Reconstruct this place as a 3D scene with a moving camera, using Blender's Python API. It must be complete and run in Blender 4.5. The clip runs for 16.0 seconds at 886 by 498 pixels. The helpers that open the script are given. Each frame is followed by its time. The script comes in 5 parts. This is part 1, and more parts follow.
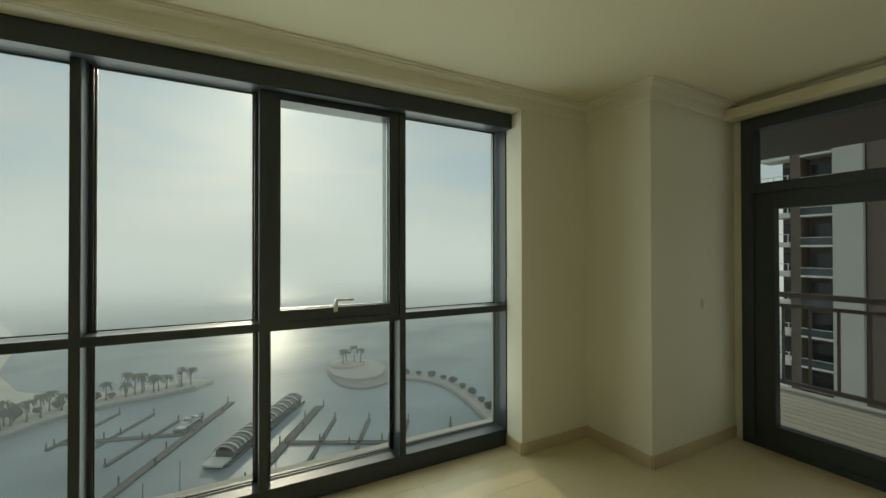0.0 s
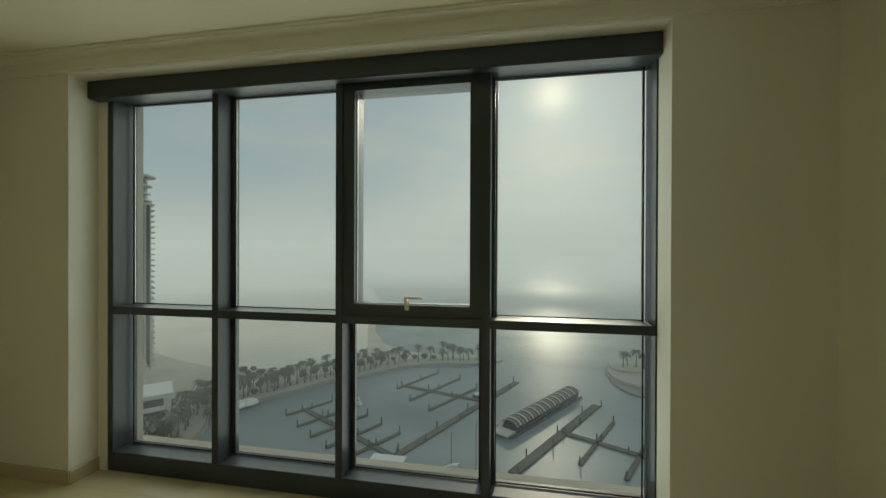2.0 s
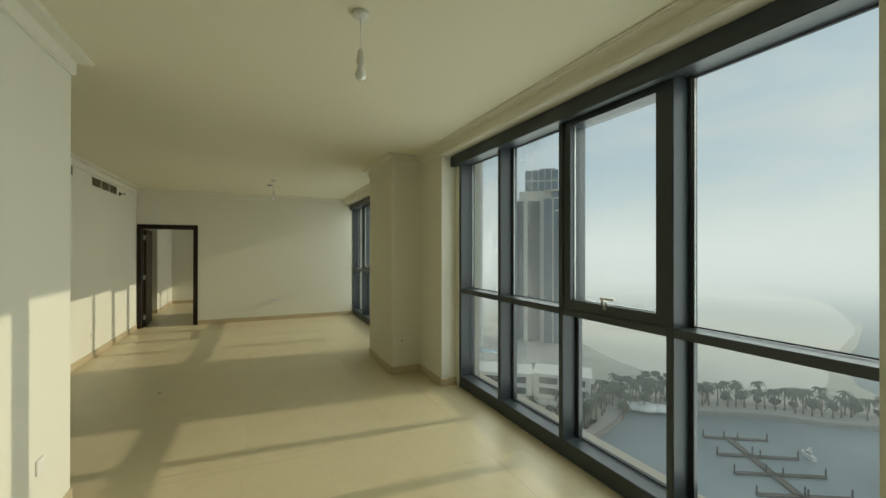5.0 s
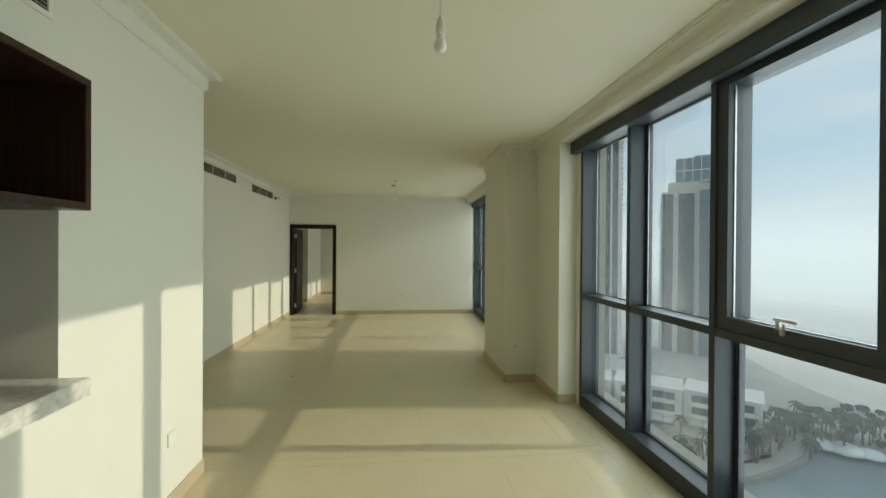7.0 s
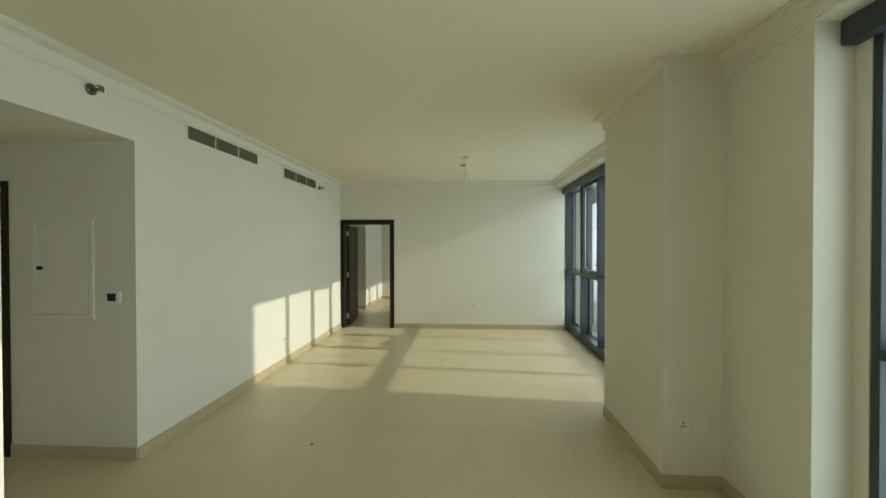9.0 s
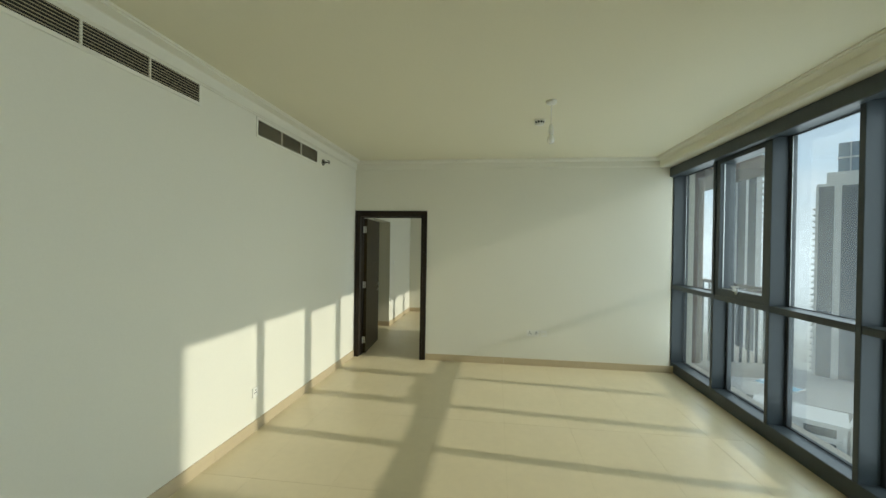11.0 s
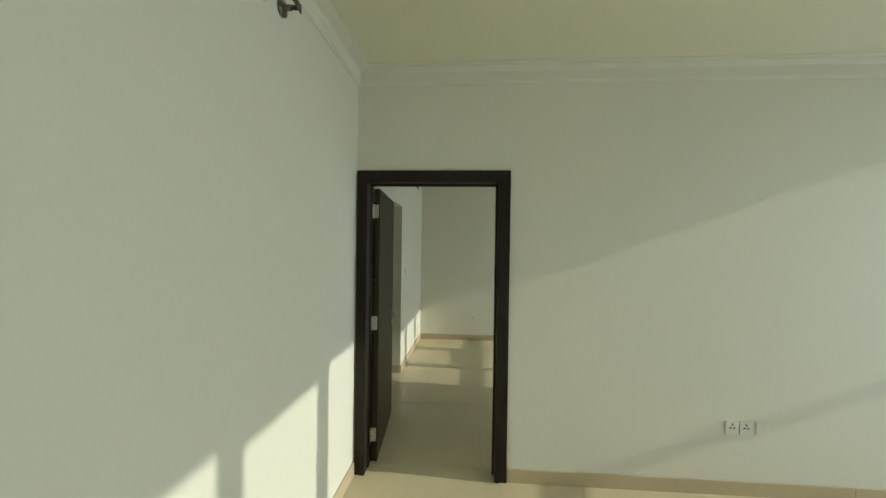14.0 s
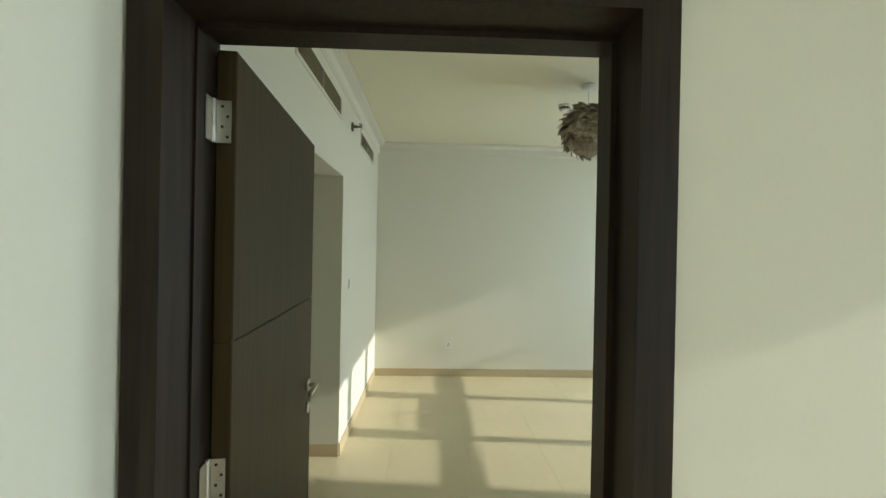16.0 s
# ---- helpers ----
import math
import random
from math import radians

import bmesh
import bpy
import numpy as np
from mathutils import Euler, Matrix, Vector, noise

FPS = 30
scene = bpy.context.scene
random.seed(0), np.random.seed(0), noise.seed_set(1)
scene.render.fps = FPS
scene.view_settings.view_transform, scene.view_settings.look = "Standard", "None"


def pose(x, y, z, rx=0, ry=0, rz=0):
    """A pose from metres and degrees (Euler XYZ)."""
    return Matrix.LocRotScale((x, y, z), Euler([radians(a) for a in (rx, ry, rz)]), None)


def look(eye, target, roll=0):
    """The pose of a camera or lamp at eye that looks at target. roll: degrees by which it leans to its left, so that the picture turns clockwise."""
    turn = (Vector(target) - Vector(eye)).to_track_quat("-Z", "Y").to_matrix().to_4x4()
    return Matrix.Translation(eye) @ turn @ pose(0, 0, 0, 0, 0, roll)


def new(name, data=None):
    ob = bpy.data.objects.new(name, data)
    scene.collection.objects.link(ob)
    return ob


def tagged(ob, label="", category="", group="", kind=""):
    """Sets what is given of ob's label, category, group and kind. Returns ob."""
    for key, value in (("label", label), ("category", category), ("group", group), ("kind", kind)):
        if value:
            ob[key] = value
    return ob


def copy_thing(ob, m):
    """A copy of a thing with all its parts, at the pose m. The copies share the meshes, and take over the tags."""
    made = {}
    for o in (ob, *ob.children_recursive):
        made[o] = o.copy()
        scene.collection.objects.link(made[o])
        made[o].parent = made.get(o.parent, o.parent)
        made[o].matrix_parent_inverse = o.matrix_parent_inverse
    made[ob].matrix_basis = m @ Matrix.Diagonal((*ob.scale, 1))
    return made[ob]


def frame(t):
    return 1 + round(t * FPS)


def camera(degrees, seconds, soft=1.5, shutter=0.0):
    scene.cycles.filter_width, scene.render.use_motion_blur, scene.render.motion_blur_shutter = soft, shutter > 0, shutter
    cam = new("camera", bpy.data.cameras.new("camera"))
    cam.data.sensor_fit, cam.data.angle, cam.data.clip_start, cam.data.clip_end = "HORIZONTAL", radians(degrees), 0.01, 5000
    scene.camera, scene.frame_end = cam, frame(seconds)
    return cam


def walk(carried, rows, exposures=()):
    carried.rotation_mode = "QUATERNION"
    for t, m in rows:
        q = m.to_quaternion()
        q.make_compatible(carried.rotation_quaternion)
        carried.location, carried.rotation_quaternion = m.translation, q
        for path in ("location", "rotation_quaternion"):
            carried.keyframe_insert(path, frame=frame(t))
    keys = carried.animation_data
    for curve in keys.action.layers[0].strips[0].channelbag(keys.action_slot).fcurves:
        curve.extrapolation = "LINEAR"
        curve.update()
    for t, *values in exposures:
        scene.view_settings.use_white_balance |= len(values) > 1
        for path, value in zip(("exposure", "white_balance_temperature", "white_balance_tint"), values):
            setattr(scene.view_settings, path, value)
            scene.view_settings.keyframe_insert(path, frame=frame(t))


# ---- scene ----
cam = camera(95.7, 16.0)
PATH = [
    (0, (0.361, -0.01, 1.629), (1.297, 1.758, 1.644), -0.1),
    (0.5, (0.598, 0.076, 1.686), (1.338, 1.934, 1.649), 0.4),
    (1, (0.972, 0.15, 1.649), (1.368, 2.111, 1.633), 0.1),
    (1.5, (1.351, 0.222, 1.611), (1.38, 2.221, 1.617), -0.0),
    (2, (1.668, 0.345, 1.614), (1.3, 2.311, 1.607), 0.2),
    (2.5, (1.953, 0.464, 1.598), (1.175, 2.307, 1.598), 0.4),
    (3, (2.268, 0.508, 1.611), (1.117, 2.144, 1.609), 0.3),
    (3.5, (2.549, 0.482, 1.601), (1.126, 1.888, 1.606), 0.4),
    (4, (2.809, 0.482, 1.627), (1.214, 1.688, 1.634), 0.2),
    (6.5, (3.141, 0.756, 1.651), (1.173, 1.112, 1.643), 0.3),
    (7, (2.786, 0.847, 1.653), (0.798, 1.066, 1.644), 0.4),
    (7.5, (2.337, 0.907, 1.632), (0.339, 1.008, 1.624), 0.5),
    (8, (1.88, 0.862, 1.673), (-0.12, 0.873, 1.648), -0.1),
    (8.5, (1.343, 0.876, 1.674), (-0.656, 0.818, 1.645), -0.1),
    (9, (0.8, 0.82, 1.673), (-1.196, 0.695, 1.651), -0.1),
    (11.5, (-1.873, 0.165, 1.661), (-3.855, -0.105, 1.647), 1.0),
    (12, (-2.347, -0.057, 1.678), (-4.329, -0.324, 1.66), 0.9),
    (12.5, (-2.847, -0.316, 1.658), (-4.832, -0.562, 1.647), 0.9),
    (13, (-3.328, -0.559, 1.668), (-5.315, -0.787, 1.653), 0.8),
    (13.5, (-3.822, -0.722, 1.643), (-5.811, -0.926, 1.635), 0.9),
    (14, (-4.33, -0.914, 1.642), (-6.325, -1.063, 1.629), 0.8),
    (14.5, (-4.848, -0.991, 1.611), (-6.845, -1.097, 1.605), 0.9),
    (15, (-5.368, -1.067, 1.607), (-7.367, -1.126, 1.603), 1.0),
    (15.5, (-5.864, -1.128, 1.609), (-7.864, -1.133, 1.609), 1.2),
    (16, (-6.349, -1.151, 1.612), (-8.348, -1.089, 1.608), 1.1),
]
walk(cam, [(t, look(eye, target, roll)) for t, eye, target, roll in PATH],
     exposures=[(0.0, -0.54, 7600, -1), (1.2, -0.78, 7550, -1), (2.2, -0.82, 7600, -1), (3.0, -0.66, 7550, -1), (4.2, -0.46, 7600, 1), (6.3, -0.02, 6650, 3), (7.2, -0.05, 6650, 3), (8.2, -0.04, 6600, 3), (9.2, 0.28, 6450, 2), (12.5, 0.20, 6300, 2), (14.5, 0.36, 6200, 3), (16.0, 0.90, 6100, 4)])

# ---- world, sun ----
SUN_EL, SUN_AZ = radians(20.3), radians(4.6)      # azimuth from +y towards +x
world = bpy.data.worlds.new("sky")
scene.world = world
world.use_nodes = True
wn = world.node_tree.nodes
sky = wn.new("ShaderNodeTexSky")
sky.sky_type = "NISHITA"
sky.sun_disc = False
sky.sun_elevation, sky.sun_rotation = SUN_EL, SUN_AZ
sky.air_density, sky.dust_density, sky.ozone_density = 1.6, 1.2, 2.5
wn["Background"].inputs["Strength"].default_value = 0.10
# humid sea haze: a pale, evenly lit sky with a soft glow towards the sun
pale = wn.new("ShaderNodeHueSaturation")
pale.inputs["Saturation"].default_value = 0.35
haze = wn.new("ShaderNodeMix")
haze.data_type = "RGBA"
haze.inputs["Factor"].default_value = 0.80
haze.inputs["B"].default_value = (5.6, 7.0, 8.6, 1)
# thin streaks of high cloud
cloud, where, streak = wn.new("ShaderNodeTexNoise"), wn.new("ShaderNodeTexCoord"), wn.new("ShaderNodeMapping")
streak.inputs["Scale"].default_value, streak.inputs["Rotation"].default_value = (1.2, 1.2, 5.0), (0.0, 0.25, 0.3)
cloud.inputs["Scale"].default_value, cloud.inputs["Detail"].default_value, cloud.inputs["Distortion"].default_value = 2.0, 7.0, 0.6
veil = wn.new("ShaderNodeValToRGB")
veil.color_ramp.elements[0].position, veil.color_ramp.elements[0].color = 0.40, (5.0, 6.7, 8.6, 1)
veil.color_ramp.elements[1].position, veil.color_ramp.elements[1].color = 0.68, (6.6, 7.5, 8.6, 1)
world.node_tree.links.new(where.outputs["Generated"], streak.inputs["Vector"])
world.node_tree.links.new(streak.outputs["Vector"], cloud.inputs["Vector"])
world.node_tree.links.new(cloud.outputs["Fac"], veil.inputs["Fac"])
world.node_tree.links.new(veil.outputs["Color"], haze.inputs["B"])
world.node_tree.links.new(sky.outputs[0], pale.inputs["Color"])
world.node_tree.links.new(pale.outputs[0], haze.inputs["A"])
# the bright aureole of the sun in the haze: two soft rings
sun_dir = Vector((math.sin(SUN_AZ) * math.cos(SUN_EL), math.cos(SUN_AZ) * math.cos(SUN_EL), math.sin(SUN_EL)))
aim = wn.new("ShaderNodeVectorMath")
aim.operation = "DOT_PRODUCT"
aim.inputs[1].default_value = sun_dir
world.node_tree.links.new(where.outputs["Generated"], aim.inputs[0])
sum_up = haze.outputs["Result"]
for sharp, colour in ((90.0, (1.0, 0.9, 0.7, 1)), (1100.0, (7.0, 6.2, 4.8, 1))):
    near_sun, add = wn.new("ShaderNodeMath"), wn.new("ShaderNodeMix")
    near_sun.operation = "POWER"
    near_sun.inputs[1].default_value = sharp
    world.node_tree.links.new(aim.outputs["Value"], near_sun.inputs[0])
    add.data_type, add.blend_type = "RGBA", "ADD"
    add.inputs["B"].default_value = colour
    world.node_tree.links.new(near_sun.outputs[0], add.inputs["Factor"])
    world.node_tree.links.new(sum_up, add.inputs["A"])
    sum_up = add.outputs["Result"]
world.node_tree.links.new(sum_up, wn["Background"].inputs["Color"])
sun_data = bpy.data.lights.new("sun", "SUN")
sun_data.energy, sun_data.angle, sun_data.color = 2.05, radians(0.6), (1.0, 0.93, 0.82)
sun = new("sun", sun_data)
sun.matrix_world = look(sun_dir * 50, (0, 0, 0))

# daylight of the sky and the bright sea in the window openings
for name, x, y, wide, power in (("sky_light_large", 0.60, 2.955, 3.5, 60), ("sky_light_far", -5.30, 2.955, 3.6, 42), ("sky_light_balcony", 4.22, 0.78, 1.9, 4), ("sky_light_bedroom", -10.0, 2.335, 2.4, 32)):
    data = bpy.data.lights.new(name, "AREA")
    data.shape, data.size, data.size_y, data.energy, data.color = "RECTANGLE", wide, 2.4, power, (0.88, 0.95, 1.0)
    lamp = new(name, data)
    lamp.matrix_world = look((x, y, 1.42), (x - 1, y, 1.42) if "balcony" in name else (x, y - 1, 1.42))

# ---- materials ----
def material(name, color, rough=0.5, metal=0.0, grain=0.0, scale=20.0, stain_or_reflection=0.0, patch_scale=1.5, bump=0.0, bump_scale=200.0,
             per_object=0.0, second=None, coord="Object", spec=0.5, coat=0.0):
    """A surface with fine grain, broad stains or painted reflections, fine relief and a little difference from piece to
    piece.
    """
    m = bpy.data.materials.new(name)
    m.use_nodes = True
    nt = m.node_tree
    n, link = nt.nodes, nt.links.new
    b = n["Principled BSDF"]
    b.inputs["Roughness"].default_value, b.inputs["Metallic"].default_value = rough, metal
    b.inputs["Specular IOR Level"].default_value = spec
    b.inputs["Coat Weight"].default_value = coat
    tc = n.new("ShaderNodeTexCoord")
    geo = n.new("ShaderNodeNewGeometry")
    where = geo.outputs["Position"] if coord == "World" else tc.outputs[coord]
    base = n.new("ShaderNodeRGB")
    base.outputs[0].default_value = (*color, 1)
    out = base.outputs[0]

    def vary(out, sc, amount, detail, other):
        tex = n.new("ShaderNodeTexNoise")
        tex.inputs["Scale"].default_value, tex.inputs["Detail"].default_value = sc, detail
        link(where, tex.inputs["Vector"])
        ramp = n.new("ShaderNodeMapRange")
        ramp.inputs["From Min"].default_value, ramp.inputs["From Max"].default_value = 0.3, 0.7
        ramp.inputs["To Min"].default_value, ramp.inputs["To Max"].default_value = 0.0, amount
        link(tex.outputs["Fac"], ramp.inputs["Value"])
        mix = n.new("ShaderNodeMix")
        mix.data_type = "RGBA"
        link(ramp.outputs["Result"], mix.inputs["Factor"])
        link(out, mix.inputs["A"])
        mix.inputs["B"].default_value = (*other, 1)
        return mix.outputs["Result"]

    other = second or tuple(c * 0.6 for c in color)
    if grain:
        out = vary(out, scale, grain, 6.0, other)
    if stain_or_reflection:
        out = vary(out, patch_scale, stain_or_reflection, 3.0, other)
    if per_object:
        info = n.new("ShaderNodeObjectInfo")
        hsv = n.new("ShaderNodeHueSaturation")
        mr = n.new("ShaderNodeMapRange")
        mr.inputs["To Min"].default_value, mr.inputs["To Max"].default_value = 1 - per_object, 1 + per_object
        link(info.outputs["Random"], mr.inputs["Value"])
        link(mr.outputs["Result"], hsv.inputs["Value"])
        link(out, hsv.inputs["Color"])
        out = hsv.outputs["Color"]
    link(out, b.inputs["Base Color"])
    if stain_or_reflection or grain:
        tex = n.new("ShaderNodeTexNoise")
        tex.inputs["Scale"].default_value = scale * 0.3
        link(where, tex.inputs["Vector"])
        mr = n.new("ShaderNodeMapRange")
        mr.inputs["To Min"].default_value, mr.inputs["To Max"].default_value = max(rough - 0.08, 0.02), min(rough + 0.08, 1)
        link(tex.outputs["Fac"], mr.inputs["Value"])
        link(mr.outputs["Result"], b.inputs["Roughness"])
    if bump:
        tex = n.new("ShaderNodeTexNoise")
        tex.inputs["Scale"].default_value, tex.inputs["Detail"].default_value = bump_scale, 4.0
        link(where, tex.inputs["Vector"])
        bn = n.new("ShaderNodeBump")
        bn.inputs["Strength"].default_value, bn.inputs["Distance"].default_value = bump, 0.002
        link(tex.outputs["Fac"], bn.inputs["Height"])
        link(bn.outputs["Normal"], b.inputs["Normal"])
    return m


def wood(name, dark, light, rough=0.4):
    """Stained timber with the grain upright."""
    m = bpy.data.materials.new(name)
    m.use_nodes = True
    nt = m.node_tree
    n, link = nt.nodes, nt.links.new
    b = n["Principled BSDF"]
    b.inputs["Roughness"].default_value = rough
    b.inputs["Specular IOR Level"].default_value = 0.25
    tc = n.new("ShaderNodeTexCoord")
    mp = n.new("ShaderNodeMapping")
    mp.inputs["Scale"].default_value = (60, 60, 2.5)
    tex = n.new("ShaderNodeTexNoise")
    tex.inputs["Scale"].default_value, tex.inputs["Detail"].default_value, tex.inputs["Distortion"].default_value = 1.0, 5.0, 0.6
    ramp = n.new("ShaderNodeValToRGB")
    ramp.color_ramp.elements[0].position, ramp.color_ramp.elements[0].color = 0.3, (*dark, 1)
    ramp.color_ramp.elements[1].position, ramp.color_ramp.elements[1].color = 0.7, (*light, 1)
    link(tc.outputs["Object"], mp.inputs["Vector"])
    link(mp.outputs["Vector"], tex.inputs["Vector"])
    link(tex.outputs["Fac"], ramp.inputs["Fac"])
    link(ramp.outputs["Color"], b.inputs["Base Color"])
    bn = n.new("ShaderNodeBump")
    bn.inputs["Strength"].default_value, bn.inputs["Distance"].default_value = 0.15, 0.001
    link(tex.outputs["Fac"], bn.inputs["Height"])
    link(bn.outputs["Normal"], b.inputs["Normal"])
    return m


def pane_glass(name, tint, gloss, haze_film):
    """Clear glass with a weak mirror and an added film that scatters the daylight, standing in for outdoor haze."""
    m = bpy.data.materials.new(name)
    m.use_nodes = True
    nt = m.node_tree
    n, link = nt.nodes, nt.links.new
    n.remove(n["Principled BSDF"])
    clear, mirror, film = n.new("ShaderNodeBsdfTransparent"), n.new("ShaderNodeBsdfGlossy"), n.new("ShaderNodeBsdfTranslucent")
    clear.inputs["Color"].default_value = (*tint, 1)
    mirror.inputs["Roughness"].default_value = 0.0
    film.inputs["Color"].default_value = (0.80, 0.88, 0.90, 1)
    a, c = n.new("ShaderNodeMixShader"), n.new("ShaderNodeMixShader")
    tex = n.new("ShaderNodeTexNoise")
    tex.inputs["Scale"].default_value, tex.inputs["Detail"].default_value = 2.2, 5.0
    tc = n.new("ShaderNodeTexCoord")
    link(tc.outputs["Object"], tex.inputs["Vector"])
    mr = n.new("ShaderNodeMapRange")
    mr.inputs["To Min"].default_value, mr.inputs["To Max"].default_value = haze_film * 0.75, haze_film * 1.25
    link(tex.outputs["Fac"], mr.inputs["Value"])
    link(mr.outputs["Result"], a.inputs[0])
    link(clear.outputs[0], a.inputs[1])
    link(film.outputs[0], a.inputs[2])
    fr = n.new("ShaderNodeFresnel")
    fr.inputs["IOR"].default_value = 1.25
    mul = n.new("ShaderNodeMath")
    mul.operation = "MULTIPLY"
    mul.inputs[1].default_value = gloss
    link(fr.outputs[0], mul.inputs[0])
    link(mul.outputs[0], c.inputs[0])
    link(a.outputs[0], c.inputs[1])
    link(mirror.outputs[0], c.inputs[2])
    link(c.outputs[0], n["Material Output"].inputs["Surface"])
    return m


M_WALL = material("wall_paint", (0.72, 0.70, 0.59), 0.75, grain=0.05, scale=90, stain_or_reflection=0.06, patch_scale=0.7, bump=0.10, bump_scale=260, coord="World", spec=0.25)
M_CEIL = material("ceiling_paint", (0.74, 0.705, 0.545), 0.85, grain=0.04, scale=60, stain_or_reflection=0.05, patch_scale=0.5, bump=0.05, bump_scale=200, coord="World", spec=0.2)
M_TILE = material("porcelain_tile", (0.63, 0.545, 0.35), 0.34, grain=0.10, scale=14, stain_or_reflection=0.12, patch_scale=2.2, bump=0.02, bump_scale=120, per_object=0.012, coord="World", spec=0.45)
M_GROUT = material("grout", (0.57, 0.49, 0.315), 0.9, grain=0.2, scale=60, coord="World")
M_SKIRT = material("skirting_tile", (0.50, 0.41, 0.26), 0.4, grain=0.1, scale=16, stain_or_reflection=0.1, per_object=0.03, coord="World")
M_FRAME = material("anthracite_aluminium", (0.032, 0.043, 0.050), 0.42, 0.0, grain=0.10, scale=120, stain_or_reflection=0.08, patch_scale=3, bump=0.04, bump_scale=500, coord="World")
M_GASKET = material("black_rubber", (0.012, 0.012, 0.012), 0.7)
M_BEAD = material("pale_spacer", (0.55, 0.57, 0.57), 0.35, 0.6)
M_WENGE = wood("wenge_frame", (0.010, 0.007, 0.004), (0.027, 0.017, 0.009), 0.50)
M_LEAF = wood("wenge_door", (0.026, 0.018, 0.005), (0.046, 0.033, 0.010), 0.55)
M_CABIN = wood("cabinet_veneer", (0.020, 0.011, 0.007), (0.052, 0.025, 0.014), 0.35)
M_SHELF = wood("cabinet_back", (0.05, 0.022, 0.010), (0.10, 0.045, 0.02), 0.5)
M_STEEL = material("brushed_steel", (0.55, 0.54, 0.50), 0.32, 1.0, grain=0.2, scale=80, bump=0.05, bump_scale=300)
M_PLASTIC = material("white_plastic", (0.73, 0.72, 0.65), 0.35, grain=0.03, scale=40)
M_SCREEN = material("dark_screen", (0.02, 0.025, 0.03), 0.12)
M_DARK = material("dark_slot", (0.02, 0.02, 0.018), 0.8)
M_LOUVRE = material("painted_louvre", (0.74, 0.71, 0.60), 0.5, grain=0.05, scale=60)
M_PANEL = material("panel_paint", (0.74, 0.72, 0.62), 0.5, grain=0.05, scale=70, stain_or_reflection=0.06)
M_GRANITE = material("speckled_granite", (0.80, 0.78, 0.69), 0.16, grain=0.42, scale=34, stain_or_reflection=0.22, patch_scale=12, second=(0.22, 0.20, 0.14))
M_BULB = material("frosted_bulb", (0.85, 0.85, 0.80), 0.15, spec=0.6)
M_FEATHER = material("grey_feather", (0.46, 0.40, 0.30), 0.8, grain=0.4, scale=30, stain_or_reflection=0.3, patch_scale=8)
M_GLASS = pane_glass("window_glass", (0.95, 0.97, 0.97), 0.20, 0.012)
M_CONC = material("pale_concrete", (0.55, 0.52, 0.46), 0.85, grain=0.2, scale=2, stain_or_reflection=0.2, patch_scale=0.2, bump=0.2, bump_scale=20, coord="World")

# ---- helpers for building ----
def bx(bm, x0, x1, y0, y1, z0, z1):
    """Adds a box to bm."""
    v = [bm.verts.new((x, y, z)) for x in (x0, x1) for y in (y0, y1) for z in (z0, z1)]
    for a in ((0, 1, 3, 2), (4, 6, 7, 5), (0, 4, 5, 1), (2, 3, 7, 6), (0, 2, 6, 4), (1, 5, 7, 3)):
        bm.faces.new([v[i] for i in a])
    return bm


def box(x0, x1, y0, y1, z0, z1, bevel=0.0, segments=2):
    bm = bx(bmesh.new(), x0, x1, y0, y1, z0, z1)
    if bevel:
        bmesh.ops.bevel(bm, geom=bm.edges[:], offset=bevel, segments=segments, affect="EDGES", clamp_overlap=True)
    return bm


def boxes(*rows):
    bm = bmesh.new()
    for r in rows:
        bx(bm, *r)
    return bm


def lathe(profile, sides=24, centre=(0, 0, 0)):
    """A turned body about z: profile of (radius, z)."""
    bm = bmesh.new()
    rings = []
    for r, z in profile:
        rings.append([bm.verts.new((centre[0] + r * math.cos(2 * math.pi * k / sides), centre[1] + r * math.sin(2 * math.pi * k / sides), centre[2] + z)) for k in range(sides)])
    for a, b in zip(rings, rings[1:]):
        for k in range(sides):
            bm.faces.new((a[k], a[(k + 1) % sides], b[(k + 1) % sides], b[k]))
    bm.faces.new(rings[0][::-1])
    bm.faces.new(rings[-1])
    return bm


def rod(a, b, r, sides=10):
    a, b = Vector(a), Vector(b)
    bm = lathe([(r, 0), (r, (b - a).length)], sides)
    bm.transform(Matrix.Translation(a) @ (b - a).to_track_quat("Z", "Y").to_matrix().to_4x4())
    return bm


def join(*parts):
    bm = bmesh.new()
    for p in parts:
        me = bpy.data.meshes.new("tmp")
        p.to_mesh(me)
        p.free()
        bm.from_mesh(me)
        bpy.data.meshes.remove(me)
    return bm


def part(name, bm, mat, parent=None, label="", smooth=False):
    """Links a bmesh as one mesh object, under a thing or a part where one is given."""
    bmesh.ops.recalc_face_normals(bm, faces=bm.faces[:])
    me = bpy.data.meshes.new(name)
    bm.to_mesh(me)
    bm.free()
    if smooth:
        me.polygons.foreach_set("use_smooth", [True] * len(me.polygons))
    me.materials.append(mat)
    ob = new(name, me)
    if parent:
        ob.parent = parent
    return tagged(ob, label)


def piece(name, mesh, parent, place, rot=0.0):
    ob = new(name, mesh)
    ob.parent = parent
    ob.location = place
    ob.rotation_euler[2] = rot
    return ob


def thing(name, label, category, group="", kind="", at=(0, 0, 0)):
    ob = new(name)
    ob.location = at
    ob.empty_display_size = 0.1
    return tagged(ob, label, category, group, kind)


def structure(name, bm, mat, label, category):
    return tagged(part(name, bm, mat), label, category, "", "structure")


